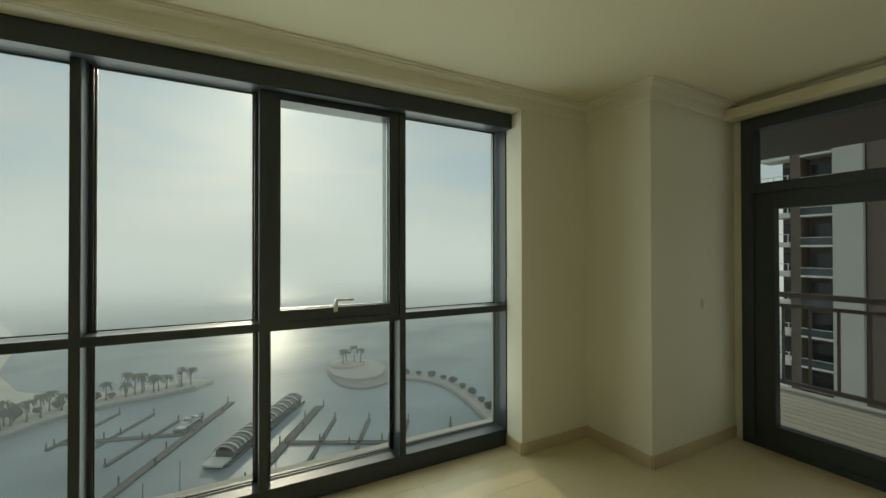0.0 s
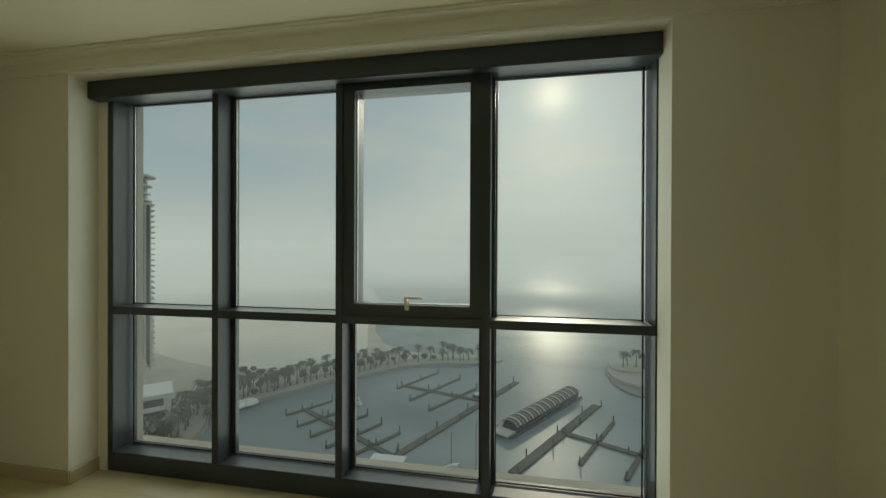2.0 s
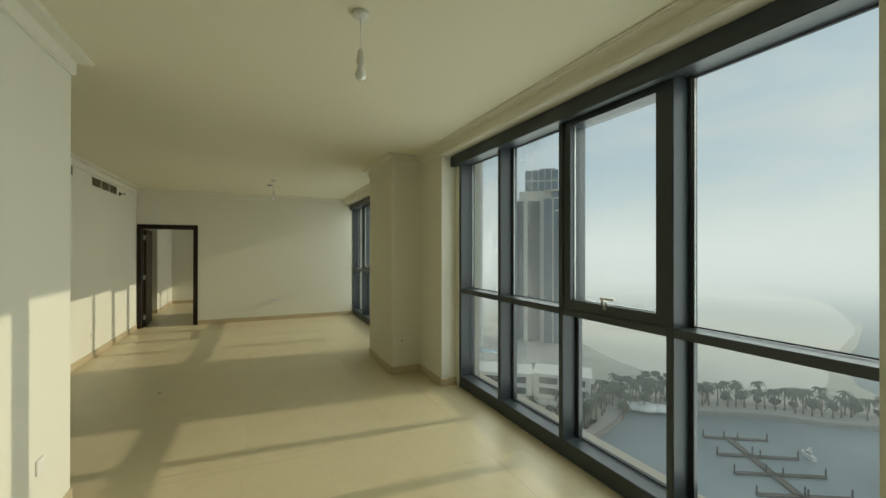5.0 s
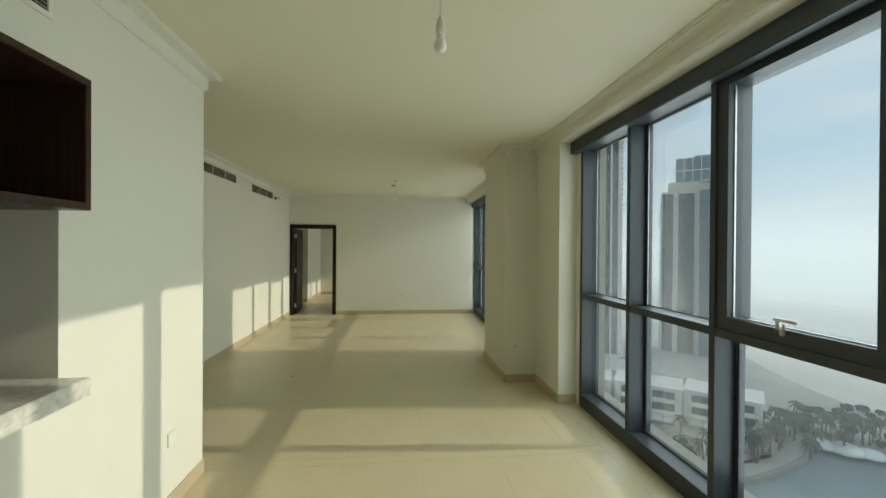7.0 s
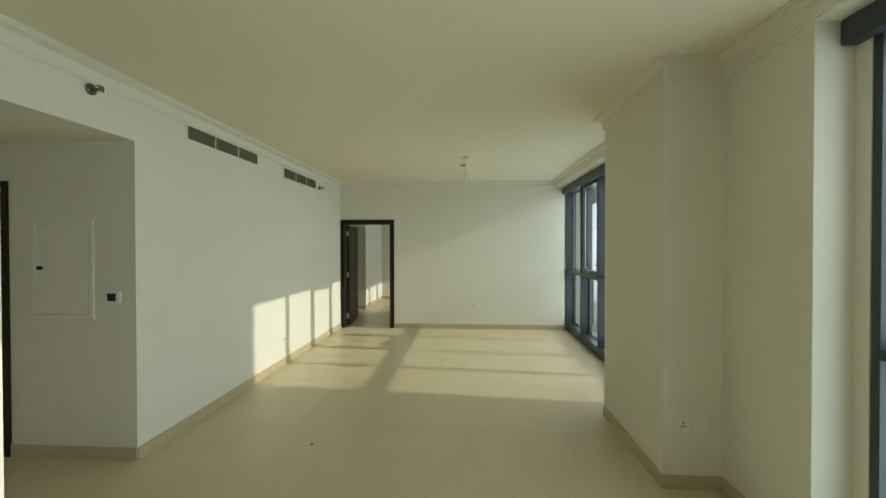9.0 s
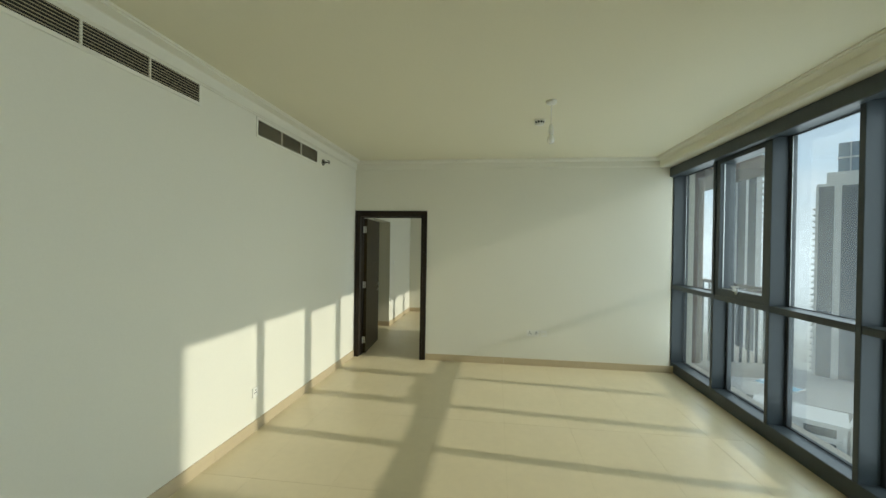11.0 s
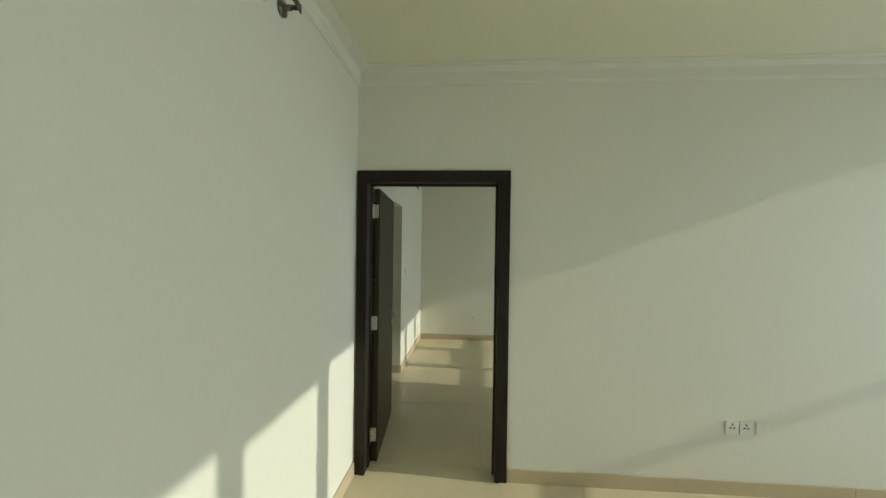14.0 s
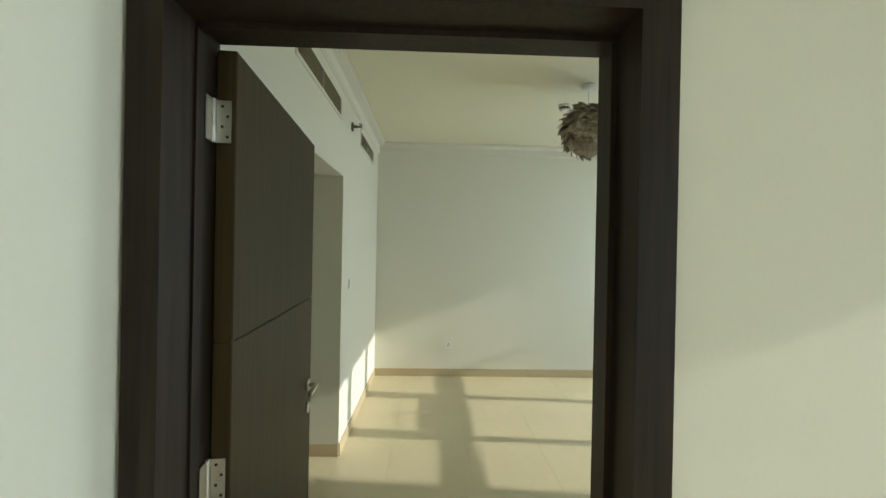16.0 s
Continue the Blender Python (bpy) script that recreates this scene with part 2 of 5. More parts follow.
def sweep(points, profile, closed=False):
    """A moulding along a wall line, the room on its left: profile of (distance from the wall, height), mitred at the corners."""
    pts = [Vector((x, y)) for x, y in points]
    n = len(pts)
    bm = bmesh.new()
    rings = []
    for i, p in enumerate(pts):
        before = (p - pts[i - 1]).normalized() if closed or i else None
        after = (pts[(i + 1) % n] - p).normalized() if closed or i < n - 1 else None
        before, after = before or after, after or before
        na, nb = Vector((-before.y, before.x)), Vector((-after.y, after.x))
        mitre = (na + nb) / max(1 + na.dot(nb), 0.2)
        rings.append([bm.verts.new((p.x + d * mitre.x, p.y + d * mitre.y, z)) for d, z in profile])
    k = len(profile)
    for i in range(n if closed else n - 1):
        a, b = rings[i], rings[(i + 1) % n]
        for j in range(k):
            bm.faces.new((a[j], b[j], b[(j + 1) % k], a[(j + 1) % k]))
    if not closed:
        bm.faces.new(rings[0])
        bm.faces.new(rings[-1][::-1])
    return bm


# ---- the plan ----
XW, XE = -7.155, 4.30              # west wall with the bedroom door, east wall with the balcony door
YS, YN = -1.75, 2.54              # south wall, window wall
YK, XK = -0.57, -0.31             # kitchen bar wall and its free corner
XH = -2.15                        # corner of the hall recess
CEIL, HEAD = 2.905, 2.775
YF, YG = 2.74, 2.885              # window frame front, glass
WX0, WX1, RX0, RX1 = -1.238, 2.462, -1.315, 2.425          # large window
FX0, FX1 = XW - 0.10, -3.42              # far window
BX0, BYS, BYN = -11.40, -1.83, 2.02   # bedroom: west wall, south wall, window wall
OUT = 3.02                        # outer face of the window wall

# walls
structure("wall_west", boxes((XW - 0.15, XW, -2.2, -1.70, 0, CEIL), (XW - 0.15, XW, -0.70, 2.69, 0, CEIL), (XW - 0.15, XW - 0.1, 2.69, OUT, 0, CEIL), (XW - 0.15, XW, -1.70, -0.70, 2.12, CEIL)), M_WALL, "cream-white painted plaster wall around the bedroom door", "wall")
structure("wall_south", boxes((XW, XH, YS - 0.2, YS, 0, CEIL), (XH, XK, YS - 0.2, YS, 2.48, CEIL), (XH - 0.2, XH, -4.2, YS - 0.2, 0, CEIL)), M_WALL, "cream-white painted plaster wall with a hall recess", "wall")
structure("wall_kitchen", box(XK, 0.94, -4.2, YK, 0, CEIL), M_WALL, "white painted plaster wall between kitchen and hall", "wall")
structure("wall_bar", box(0.94, XE, YK - 0.14, YK, 0, 1.02), M_WALL, "white painted half wall under the bar", "wall")
structure("wall_bar_lintel", box(0.94, XE, YK - 0.14, YK, 2.316, CEIL), M_WALL, "white painted wall above the kitchen opening", "wall")
structure("wall_kitchen_back", boxes((0.94, XE + 0.2, -3.2, -3.0, 0, CEIL), (XH, XK, -4.2, -4.0, 0, CEIL)), M_WALL, "plain painted walls closing kitchen and hall", "wall")
structure("wall_north", boxes((FX1, -3.20, YN, OUT, 0, CEIL), (-3.20, -2.02, 2.15, OUT, 0, CEIL), (-2.02, RX0, YN, OUT, 0, CEIL), (RX0, WX0, YF - 0.004, OUT, 0, HEAD), (RX1, 3.15, YN, YF - 0.004, 0, CEIL), (WX1, 3.15, YF - 0.004, OUT, 0, CEIL), (3.15, XE, 1.92, OUT, 0, CEIL),
          (RX0, RX1, YN, YF - 0.004, HEAD, CEIL), (RX0, WX1, YF - 0.004, OUT, HEAD, CEIL), (XW, FX1, YN, OUT, HEAD, CEIL), (XW - 0.1, XW, 2.69, OUT, HEAD, CEIL)), M_WALL, "cream-white painted window wall with projecting columns", "wall")
structure("wall_east", boxes((XE, XE + 0.2, 1.85, OUT, 0, CEIL), (XE, XE + 0.2, -3.2, -0.30, 0, CEIL), (XE, XE + 0.2, -0.30, 1.85, 2.76, CEIL)), M_WALL, "cream-white painted wall around the balcony door", "wall")
structure("wall_bedroom_west", box(BX0 - 0.2, BX0, -2.2, 2.6, 0, CEIL), M_WALL, "cream-white painted bedroom end wall", "wall")
structure("wall_bedroom_south", boxes((BX0, -9.45, BYS - 0.2, BYS, 0, CEIL), (-9.45, -8.30, BYS - 0.2, BYS, 2.15, CEIL), (-8.30, XW - 0.15, BYS - 0.2, BYS, 0, CEIL)), M_WALL, "cream-white painted bedroom side wall with a recess", "wall")
structure("wall_recess", boxes((-9.65, -9.45, -3.0, BYS - 0.2, 0, CEIL), (-8.30, -8.10, -3.0, BYS - 0.2, 0, CEIL), (-9.65, -8.10, -3.2, -3.0, 0, CEIL)), M_WALL, "painted walls of the bedroom recess", "wall")
structure("wall_bedroom_north", boxes((-8.75, XW - 0.15, BYN, BYN + 0.45, 0, CEIL), (BX0, -8.75, BYN, BYN + 0.45, HEAD, CEIL), (-11.40, -11.30, BYN, BYN + 0.45, 0, CEIL)), M_WALL, "cream-white painted bedroom window wall", "wall")
structure("ceiling", boxes((XW, XE, YS, OUT, CEIL, CEIL + 0.2), (0.94, XE, -3.2, YS, CEIL, CEIL + 0.2)), M_CEIL, "matt cream-white plaster ceiling", "ceiling")
structure("ceiling_hall", boxes((XH, XK, -4.2, YS - 0.2, 2.48, CEIL + 0.2)), M_CEIL, "lowered matt plaster soffit over the hall", "ceiling")
structure("ceiling_bedroom", boxes((BX0 - 0.2, XW, -3.2, 2.75, CEIL + 0.004, CEIL + 0.2)), M_CEIL, "matt cream-white bedroom ceiling", "ceiling")

# cornices
CORNICE = [(0.0, 2.779), (0.010, 2.779), (0.012, 2.785), (0.012, 2.789), (0.018, 2.791), (0.021, 2.797), (0.021, 2.862), (0.026, 2.868), (0.074, 2.880), (0.080, 2.880), (0.081, 2.890), (0.092, 2.893), (0.092, CEIL), (0.0, CEIL)]
ROOM = [(XW, YS), (XK, YS), (XK, YK), (XE, YK), (XE, 1.92), (3.15, 1.92), (3.15, YN), (-2.02, YN), (-2.02, 2.15), (-3.20, 2.15), (-3.20, YN), (XW, YN)]
structure("cornice", sweep(ROOM, CORNICE, True), M_WALL, "stepped white plaster cornice round the ceiling", "cornice")
BED = [(BX0, BYS), (XW - 0.15, BYS), (XW - 0.15, BYN), (BX0, BYN)]
structure("cornice_bedroom", sweep(BED, CORNICE, True), M_WALL, "stepped white plaster cornice in the bedroom", "cornice")

# skirting
SKIRT = [(0.0, 0.0), (0.012, 0.0), (0.012, 0.090), (0.009, 0.095), (0.0, 0.095)]
skirting = thing("baseboard", "beige porcelain tile skirting along the walls", "skirting", kind="structure")


def skirt(points):
    """Lengths of skirting tile, one after another along a wall line."""
    for i, (a, b) in enumerate(zip(points, points[1:])):
        a, b = Vector(a), Vector(b)
        length, way = (b - a).length, (b - a).normalized()
        cuts = max(1, math.ceil(length / 1.2))
        for k in range(cuts):
            p, q = a + way * (length * k / cuts + 0.001), a + way * (length * (k + 1) / cuts - 0.001)
            part("skirting_tile", sweep([p, q], SKIRT), M_SKIRT, skirting)


skirt([(XW, YS), (XH, YS)])
skirt([(XH, YS), (XH, -2.80)])
skirt([(XK, -3.9), (XK, YK)])
skirt([(XK, YK), (XE, YK)])
skirt([(XE, 1.92), (3.15, 1.92), (3.15, YN)])
skirt([(3.15, YN), (RX1, YN), (RX1, YF)])
skirt([(RX0, YF), (RX0, YN), (-2.02, YN), (-2.02, 2.15), (-3.20, 2.15), (-3.20, YN)])
skirt([(XW, YF), (XW, -0.655)])
skirt([(BX0, BYN), (BX0, BYS), (-9.45, BYS), (-9.45, -3.0)])
skirt([(-8.30, BYS), (XW - 0.15, BYS)])


# ---- windows ----
def window(name, label, x0, x1, mullions, casement, yf, yg, group, box_x0=None, box_x1=None):
    """A floor-to-ceiling aluminium window: a transom at waist height, one opening sash, a blind box at the head."""
    w = tagged(new(name), label, "window", group, "structure")
    d = yg + 0.045
    ztr, zsill, zhead = (1.128, 1.182), 0.135, 2.675
    part("sill_rail", box(x0, x1, yf, d, 0.0, zsill, 0.004), M_FRAME, w)
    part("head_rail", box(x0, x1, yf, d, zhead, HEAD, 0.004), M_FRAME, w)
    part("blind_box", box((box_x0 or x0) + 0.002, (box_x1 or x1) - 0.002, yf - 0.085, yf - 0.002, 2.650, HEAD - 0.002, 0.006), M_FRAME, w, "dark blind box along the window head")
    edges = [x0] + list(mullions) + [x1]
    part("jamb", box(x0, x0 + 0.045, yf, d, zsill, zhead, 0.003), M_FRAME, w)
    part("jamb", box(x1 - 0.045, x1, yf, d, zsill, zhead, 0.003), M_FRAME, w)
    for x in mullions:
        part("mullion", join(box(x - 0.024, x + 0.024, yf, d, zsill, zhead, 0.003), box(x - 0.045, x + 0.045, yg - 0.012, d - 0.004, zsill, zhead)), M_FRAME, w)
    for i, (a, b) in enumerate(zip(edges, edges[1:])):
        a, b = a + (0.045 if i == 0 else 0.024), b - (0.045 if i == len(edges) - 2 else 0.024)
        part("transom", box(a, b, yf + 0.002, d, *ztr, 0.003), M_FRAME, w)
        lower = part("pane", box(a, b, yg, yg + 0.012, zsill - 0.01, ztr[0] + 0.01), M_GLASS, w)
        lower.visible_shadow = False
        low_edge = boxes((a + 0.022, b - 0.022, yg - 0.010, yg - 0.002, zsill + 0.004, zsill + 0.012), (a + 0.022, b - 0.022, yg - 0.010, yg - 0.002, ztr[0] - 0.012, ztr[0] - 0.004),
                         (a + 0.022, a + 0.030, yg - 0.010, yg - 0.002, zsill, ztr[0]), (b - 0.030, b - 0.022, yg - 0.010, yg - 0.002, zsill, ztr[0]))
        part("gasket", low_edge, M_GASKET, w)
        if i == casement:
            s = part("sash", boxes((a, a + 0.075, yf + 0.012, yg + 0.02, ztr[1], zhead), (b - 0.075, b, yf + 0.012, yg + 0.02, ztr[1], zhead),
                                   (a + 0.075, b - 0.075, yf + 0.012, yg + 0.02, ztr[1], ztr[1] + 0.072), (a + 0.075, b - 0.075, yf + 0.012, yg + 0.02, zhead - 0.065, zhead)), M_FRAME, w)
            p = part("pane", box(a + 0.07, b - 0.07, yg - 0.05, yg - 0.038, ztr[1] + 0.065, zhead - 0.06), M_GLASS, s)
            p.visible_shadow = False
            part("gasket", boxes((a + 0.075, b - 0.075, yf + 0.05, yf + 0.06, ztr[1] + 0.072, ztr[1] + 0.078), (a + 0.075, a + 0.081, yf + 0.05, yf + 0.06, ztr[1] + 0.072, zhead - 0.065), (b - 0.081, b - 0.075, yf + 0.05, yf + 0.06, ztr[1] + 0.072, zhead - 0.065)), M_BEAD, s, "pale glazing strip")
            hx, hz = (a + b) / 2 - 0.02, ztr[1] + 0.072
            part("handle", join(box(hx - 0.014, hx + 0.014, yf - 0.004, yf + 0.012, hz - 0.03, hz + 0.03, 0.004), box(hx - 0.009, hx + 0.009, yf - 0.030, yf - 0.002, hz + 0.0, hz + 0.055, 0.004),
                                box(hx - 0.009, hx + 0.115, yf - 0.044, yf - 0.026, hz + 0.045, hz + 0.060, 0.004)), M_STEEL, s, "brushed steel window handle")
        else:
            upper = part("pane", box(a, b, yg, yg + 0.012, ztr[1] - 0.01, zhead + 0.01), M_GLASS, w)
            upper.visible_shadow = False
            part("gasket", boxes((a + 0.022, b - 0.022, yg - 0.010, yg - 0.002, ztr[1] + 0.004, ztr[1] + 0.012), (a + 0.022, b - 0.022, yg - 0.010, yg - 0.002, zhead - 0.012, zhead - 0.004),
                                 (a + 0.022, a + 0.030, yg - 0.010, yg - 0.002, ztr[1], zhead), (b - 0.030, b - 0.022, yg - 0.010, yg - 0.002, ztr[1], zhead)), M_GASKET, w)
            part("spacer", boxes((a + 0.030, a + 0.036, yg - 0.006, yg - 0.001, ztr[1], zhead), (b - 0.036, b - 0.030, yg - 0.006, yg - 0.001, ztr[1], zhead)), M_BEAD, w, "pale glazing strip")
    return w


window("window_1", "dark anthracite floor-to-ceiling window, closed, overlooking a marina", WX0, WX1, (-0.360, 0.543, 1.482), 2, YF, YG, "tall windows", RX0, RX1)
window("window_2", "dark anthracite floor-to-ceiling window at the far end of the room", FX0, FX1, (-6.20, -5.28, -4.38), 1, YF, YG, "tall windows")
window("window_3", "dark anthracite floor-to-ceiling bedroom window", -11.30, -8.75, (-10.45, -9.50), 1, 2.12, 2.265, "tall windows")

# outer ledge and slab over the windows
structure("ledge", boxes((-12.0, 5.0, OUT, OUT + 0.12, -0.40, 0.06), (-12.0, 5.0, YG + 0.05, OUT, -0.40, -0.004)), M_CONC, "pale concrete ledge outside the windows", "ledge")
structure("slab_edge", boxes((-12.0, 5.0, OUT, OUT + 0.22, 2.85, 3.10)), M_CONC, "concrete slab edge above the windows", "slab")

# ---- balcony door ----
bd = tagged(new("door_2"), "dark anthracite glazed balcony door with a fanlight, closed", "door", "", "structure")
part("door_frame", boxes((XE - 0.03, XE + 0.10, 1.76, 1.85, 0, 2.76), (XE - 0.03, XE + 0.10, -0.30, -0.21, 0, 2.76), (XE - 0.03, XE + 0.10, -0.21, 1.76, 2.66, 2.76), (XE - 0.03, XE + 0.10, -0.21, 1.76, 2.12, 2.20), (XE - 0.03, XE + 0.10, -0.21, 1.76, 0, 0.05)), M_FRAME, bd)
sash = part("door_sash", boxes((XE - 0.01, XE + 0.07, 1.62, 1.76, 0.05, 2.12), (XE - 0.01, XE + 0.07, 0.75, 0.88, 0.05, 2.12), (XE - 0.01, XE + 0.07, 0.88, 1.62, 1.98, 2.12), (XE - 0.01, XE + 0.07, 0.88, 1.62, 0.05, 0.20)), M_FRAME, bd)
part("pane", box(XE + 0.03, XE + 0.04, 0.87, 1.63, 0.19, 1.99), M_GLASS, sash).visible_shadow = False
sash = part("door_sash", boxes((XE - 0.01, XE + 0.07, 0.61, 0.75, 0.05, 2.12), (XE - 0.01, XE + 0.07, -0.21, -0.08, 0.05, 2.12), (XE - 0.01, XE + 0.07, -0.08, 0.61, 1.98, 2.12), (XE - 0.01, XE + 0.07, -0.08, 0.61, 0.05, 0.20)), M_FRAME, bd)
part("pane", box(XE + 0.03, XE + 0.04, -0.09, 0.62, 0.19, 1.99), M_GLASS, sash).visible_shadow = False
part("pane", box(XE + 0.03, XE + 0.04, -0.22, 1.77, 2.19, 2.67), M_GLASS, bd, "fanlight pane").visible_shadow = False
structure("pelmet_east", boxes((XE - 0.16, XE - 0.032, -0.57 + 0.012, 1.92, 2.765, 2.85)), M_CEIL, "white plaster pelmet over the balcony door", "pelmet")

# ---- bedroom door ----
DY0, DY1, DZ = -1.667, -0.742, 2.092
door = tagged(new("door_1"), "dark wenge bedroom door standing wide open", "door", "", "structure")


def architrave(x, side):
    """Flat casing with a raised inner step round the opening, proud of the wall at x."""
    a, b = (x, x + 0.020 * side), (x, x + 0.028 * side)
    rows = [(min(a), max(a), DY0 - 0.074, DY0 - 0.030, 0, DZ + 0.083), (min(a), max(a), DY1 + 0.030, DY1 + 0.083, 0, DZ + 0.083), (min(a), max(a), DY0 - 0.030, DY1 + 0.030, DZ + 0.030, DZ + 0.083),
            (min(b), max(b), DY0 - 0.030, DY0, 0, DZ + 0.030), (min(b), max(b), DY1, DY1 + 0.030, 0, DZ + 0.030), (min(b), max(b), DY0, DY1, DZ, DZ + 0.030)]
    bm = boxes(*rows)
    return bm


part("casing", architrave(XW, 1), M_WENGE, door)
part("casing", architrave(XW - 0.15, -1), M_WENGE, door)
part("lining", boxes((XW - 0.15, XW, -1.70, DY0, 0, DZ + 0.02), (XW - 0.15, XW, DY1, -0.70, 0, DZ + 0.02), (XW - 0.15, XW, DY0, DY1, DZ, 2.12)), M_WENGE, door)
part("stop", boxes((XW - 0.105, XW - 0.075, DY0, DY0 + 0.006, 0, DZ), (XW - 0.105, XW - 0.075, DY1 - 0.014, DY1, 0, DZ), (XW - 0.105, XW - 0.075, DY0 + 0.006, DY1 - 0.014, DZ - 0.014, DZ)), M_WENGE, door)
leaf = part("leaf", join(box(0, 0.885, -0.022, 0.022, 0.008, 1.378, 0.002), box(0, 0.885, -0.022, 0.022, 1.382, 2.070, 0.002), box(0.004, 0.881, -0.018, 0.018, 1.374, 1.386)), M_LEAF, door, "flat wenge leaf with a fine horizontal groove")
leaf.matrix_basis = pose(XW - 0.158, DY0 + 0.028, 0, 0, 0, 184.6)
for z in (0.21, 1.055, 1.90):
    hb = join(box(-0.0030, 0.0, -0.012, 0.021, z - 0.05, z + 0.05, 0.0008), *[rod((-0.007, 0.0265, z - 0.050 + 0.0205 * k), (-0.007, 0.0265, z - 0.0305 + 0.0205 * k), 0.0068, 12) for k in range(5)],
              box(-0.045, -0.008, 0.0245, 0.0272, z - 0.05, z + 0.05, 0.0008))
    h = part("hinge", hb, M_STEEL, leaf, "steel butt hinge")
    for k in range(4):
        x = -0.004 + 0.012 * (k % 2)
        part("screw", rod((-0.0030, x, z - 0.036 + 0.024 * k), (-0.0037, x, z - 0.036 + 0.024 * k), 0.0038, 8), M_DARK, h)
for s in (-1, 1):
    part("handle", join(rod((0.82, 0.022 * s, 1.0), (0.82, 0.030 * s, 1.0), 0.026, 24), rod((0.82, 0.028 * s, 1.0), (0.82, 0.062 * s, 1.0), 0.010, 14), rod((0.828, 0.060 * s, 1.0), (0.705, 0.060 * s, 0.996), 0.010, 14)), M_STEEL, leaf, "brushed steel lever handle", True)
    part("escutcheon", rod((0.82, 0.022 * s, 0.90), (0.82, 0.029 * s, 0.90), 0.025, 24), M_STEEL, leaf, "round steel lock plate", True)

# ---- hall door ----
hall = tagged(new("door_3"), "dark wenge hall door, closed, in the recess", "door", "", "structure")
part("casing", boxes((XH, XH + 0.022, -2.90, -2.80, 0, 2.18), (XH, XH + 0.022, -3.85, -3.75, 0, 2.18), (XH, XH + 0.022, -3.75, -2.90, 2.08, 2.18)), M_WENGE, hall)
part("leaf", box(XH + 0.001, XH + 0.010, -3.75, -2.90, 0.008, 2.08, 0.002), M_LEAF, hall)


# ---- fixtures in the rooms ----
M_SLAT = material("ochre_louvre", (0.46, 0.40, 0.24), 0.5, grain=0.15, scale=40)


def vent(x0, x1, y, z0, z1, label, bays=3):
    """A wall grille: a flat flange, a dark sheet for the shade behind, bays of thin slanting louvres. The wall faces
    +y.
    """
    v = thing("wall_vent", label, "vent", "air grilles on the walls", at=((x0 + x1) / 2, y, (z0 + z1) / 2))
    cx, cz = (x0 + x1) / 2, (z0 + z1) / 2
    hx, hz, f = (x1 - x0) / 2, (z1 - z0) / 2, 0.022
    part("flange", boxes((-hx - f, -hx, 0.0, 0.008, -hz - f, hz + f), (hx, hx + f, 0.0, 0.008, -hz - f, hz + f), (-hx, hx, 0.0, 0.008, hz, hz + f), (-hx, hx, 0.0, 0.008, -hz - f, -hz)), M_PANEL, v)
    # flat dark sheet on the wall paints the shaded hollow between the louvres
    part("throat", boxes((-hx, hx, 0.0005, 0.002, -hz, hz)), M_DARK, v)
    for k in range(1, bays):
        x = -hx + 2 * hx * k / bays
        part("divider", boxes((x - 0.006, x + 0.006, 0.002, 0.010, -hz, hz)), M_PANEL, v)
    n = 7
    bm0 = bmesh.new()
    w = 2 * hx / bays - 0.012
    pts = [(0.002, 0.0035), (0.0135, -0.0045), (0.0145, -0.0020), (0.003, 0.0060)]
    a = [bm0.verts.new((-w / 2, y_, z_)) for y_, z_ in pts]
    b = [bm0.verts.new((w / 2, y_, z_)) for y_, z_ in pts]
    for i in range(4):
        bm0.faces.new((a[i], a[(i + 1) % 4], b[(i + 1) % 4], b[i]))
    bm0.faces.new(a)
    bm0.faces.new(b[::-1])
    bmesh.ops.recalc_face_normals(bm0, faces=bm0.faces[:])
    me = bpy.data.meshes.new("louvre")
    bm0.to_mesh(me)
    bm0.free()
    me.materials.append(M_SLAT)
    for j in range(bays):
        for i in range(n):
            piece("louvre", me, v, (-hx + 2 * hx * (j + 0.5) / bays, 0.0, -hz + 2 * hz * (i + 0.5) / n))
    return v


vent(-3.955, -2.735, YS, 2.650, 2.775, "long beige louvred air grille in three bays below the cornice")
vent(-5.835, -4.660, YS, 2.618, 2.752, "long beige louvred air grille in three bays beside a sprinkler")
vent(1.00, 2.20, YK, 2.590, 2.715, "long beige louvred air grille above the kitchen cabinet")
vent(-9.30, -8.35, BYS, 2.57, 2.69, "beige louvred air grille high on the bedroom wall", 2)
vent(-10.95, -10.15, BYS, 2.57, 2.69, "beige louvred air grille at the bedroom wall's end", 2)


M_CHROME = material("tarnished_chrome", (0.16, 0.15, 0.12), 0.28, 0.85, grain=0.2, scale=60)


def sprinkler(x, y, z):
    """A sidewall fire sprinkler that sticks out towards +y."""
    s = thing("fire_sprinkler", "chrome sidewall fire sprinkler on the white wall", "sprinkler", "sprinklers", at=(x, y, z))
    part("rosette", rod((0, 0, 0), (0, 0.012, 0), 0.038, 24), M_CHROME, s, "round chrome rosette", True)
    part("body", join(rod((0, 0.012, 0), (0, 0.045, 0), 0.013, 12), rod((-0.012, 0.045, 0), (-0.014, 0.080, 0), 0.004, 8), rod((0.012, 0.045, 0), (0.014, 0.080, 0), 0.004, 8)), M_CHROME, s)
    part("deflector", join(box(-0.022, 0.022, 0.078, 0.082, -0.018, 0.018, 0.001), box(-0.022, 0.022, 0.058, 0.082, 0.018, 0.022, 0.001)), M_CHROME, s)
    part("bulb", rod((0, 0.047, 0), (0, 0.078, 0), 0.003, 8), M_SHELF, s, "red glass bulb")


sprinkler(-1.79, YS, 2.735)
sprinkler(-6.00, YS, 2.655)
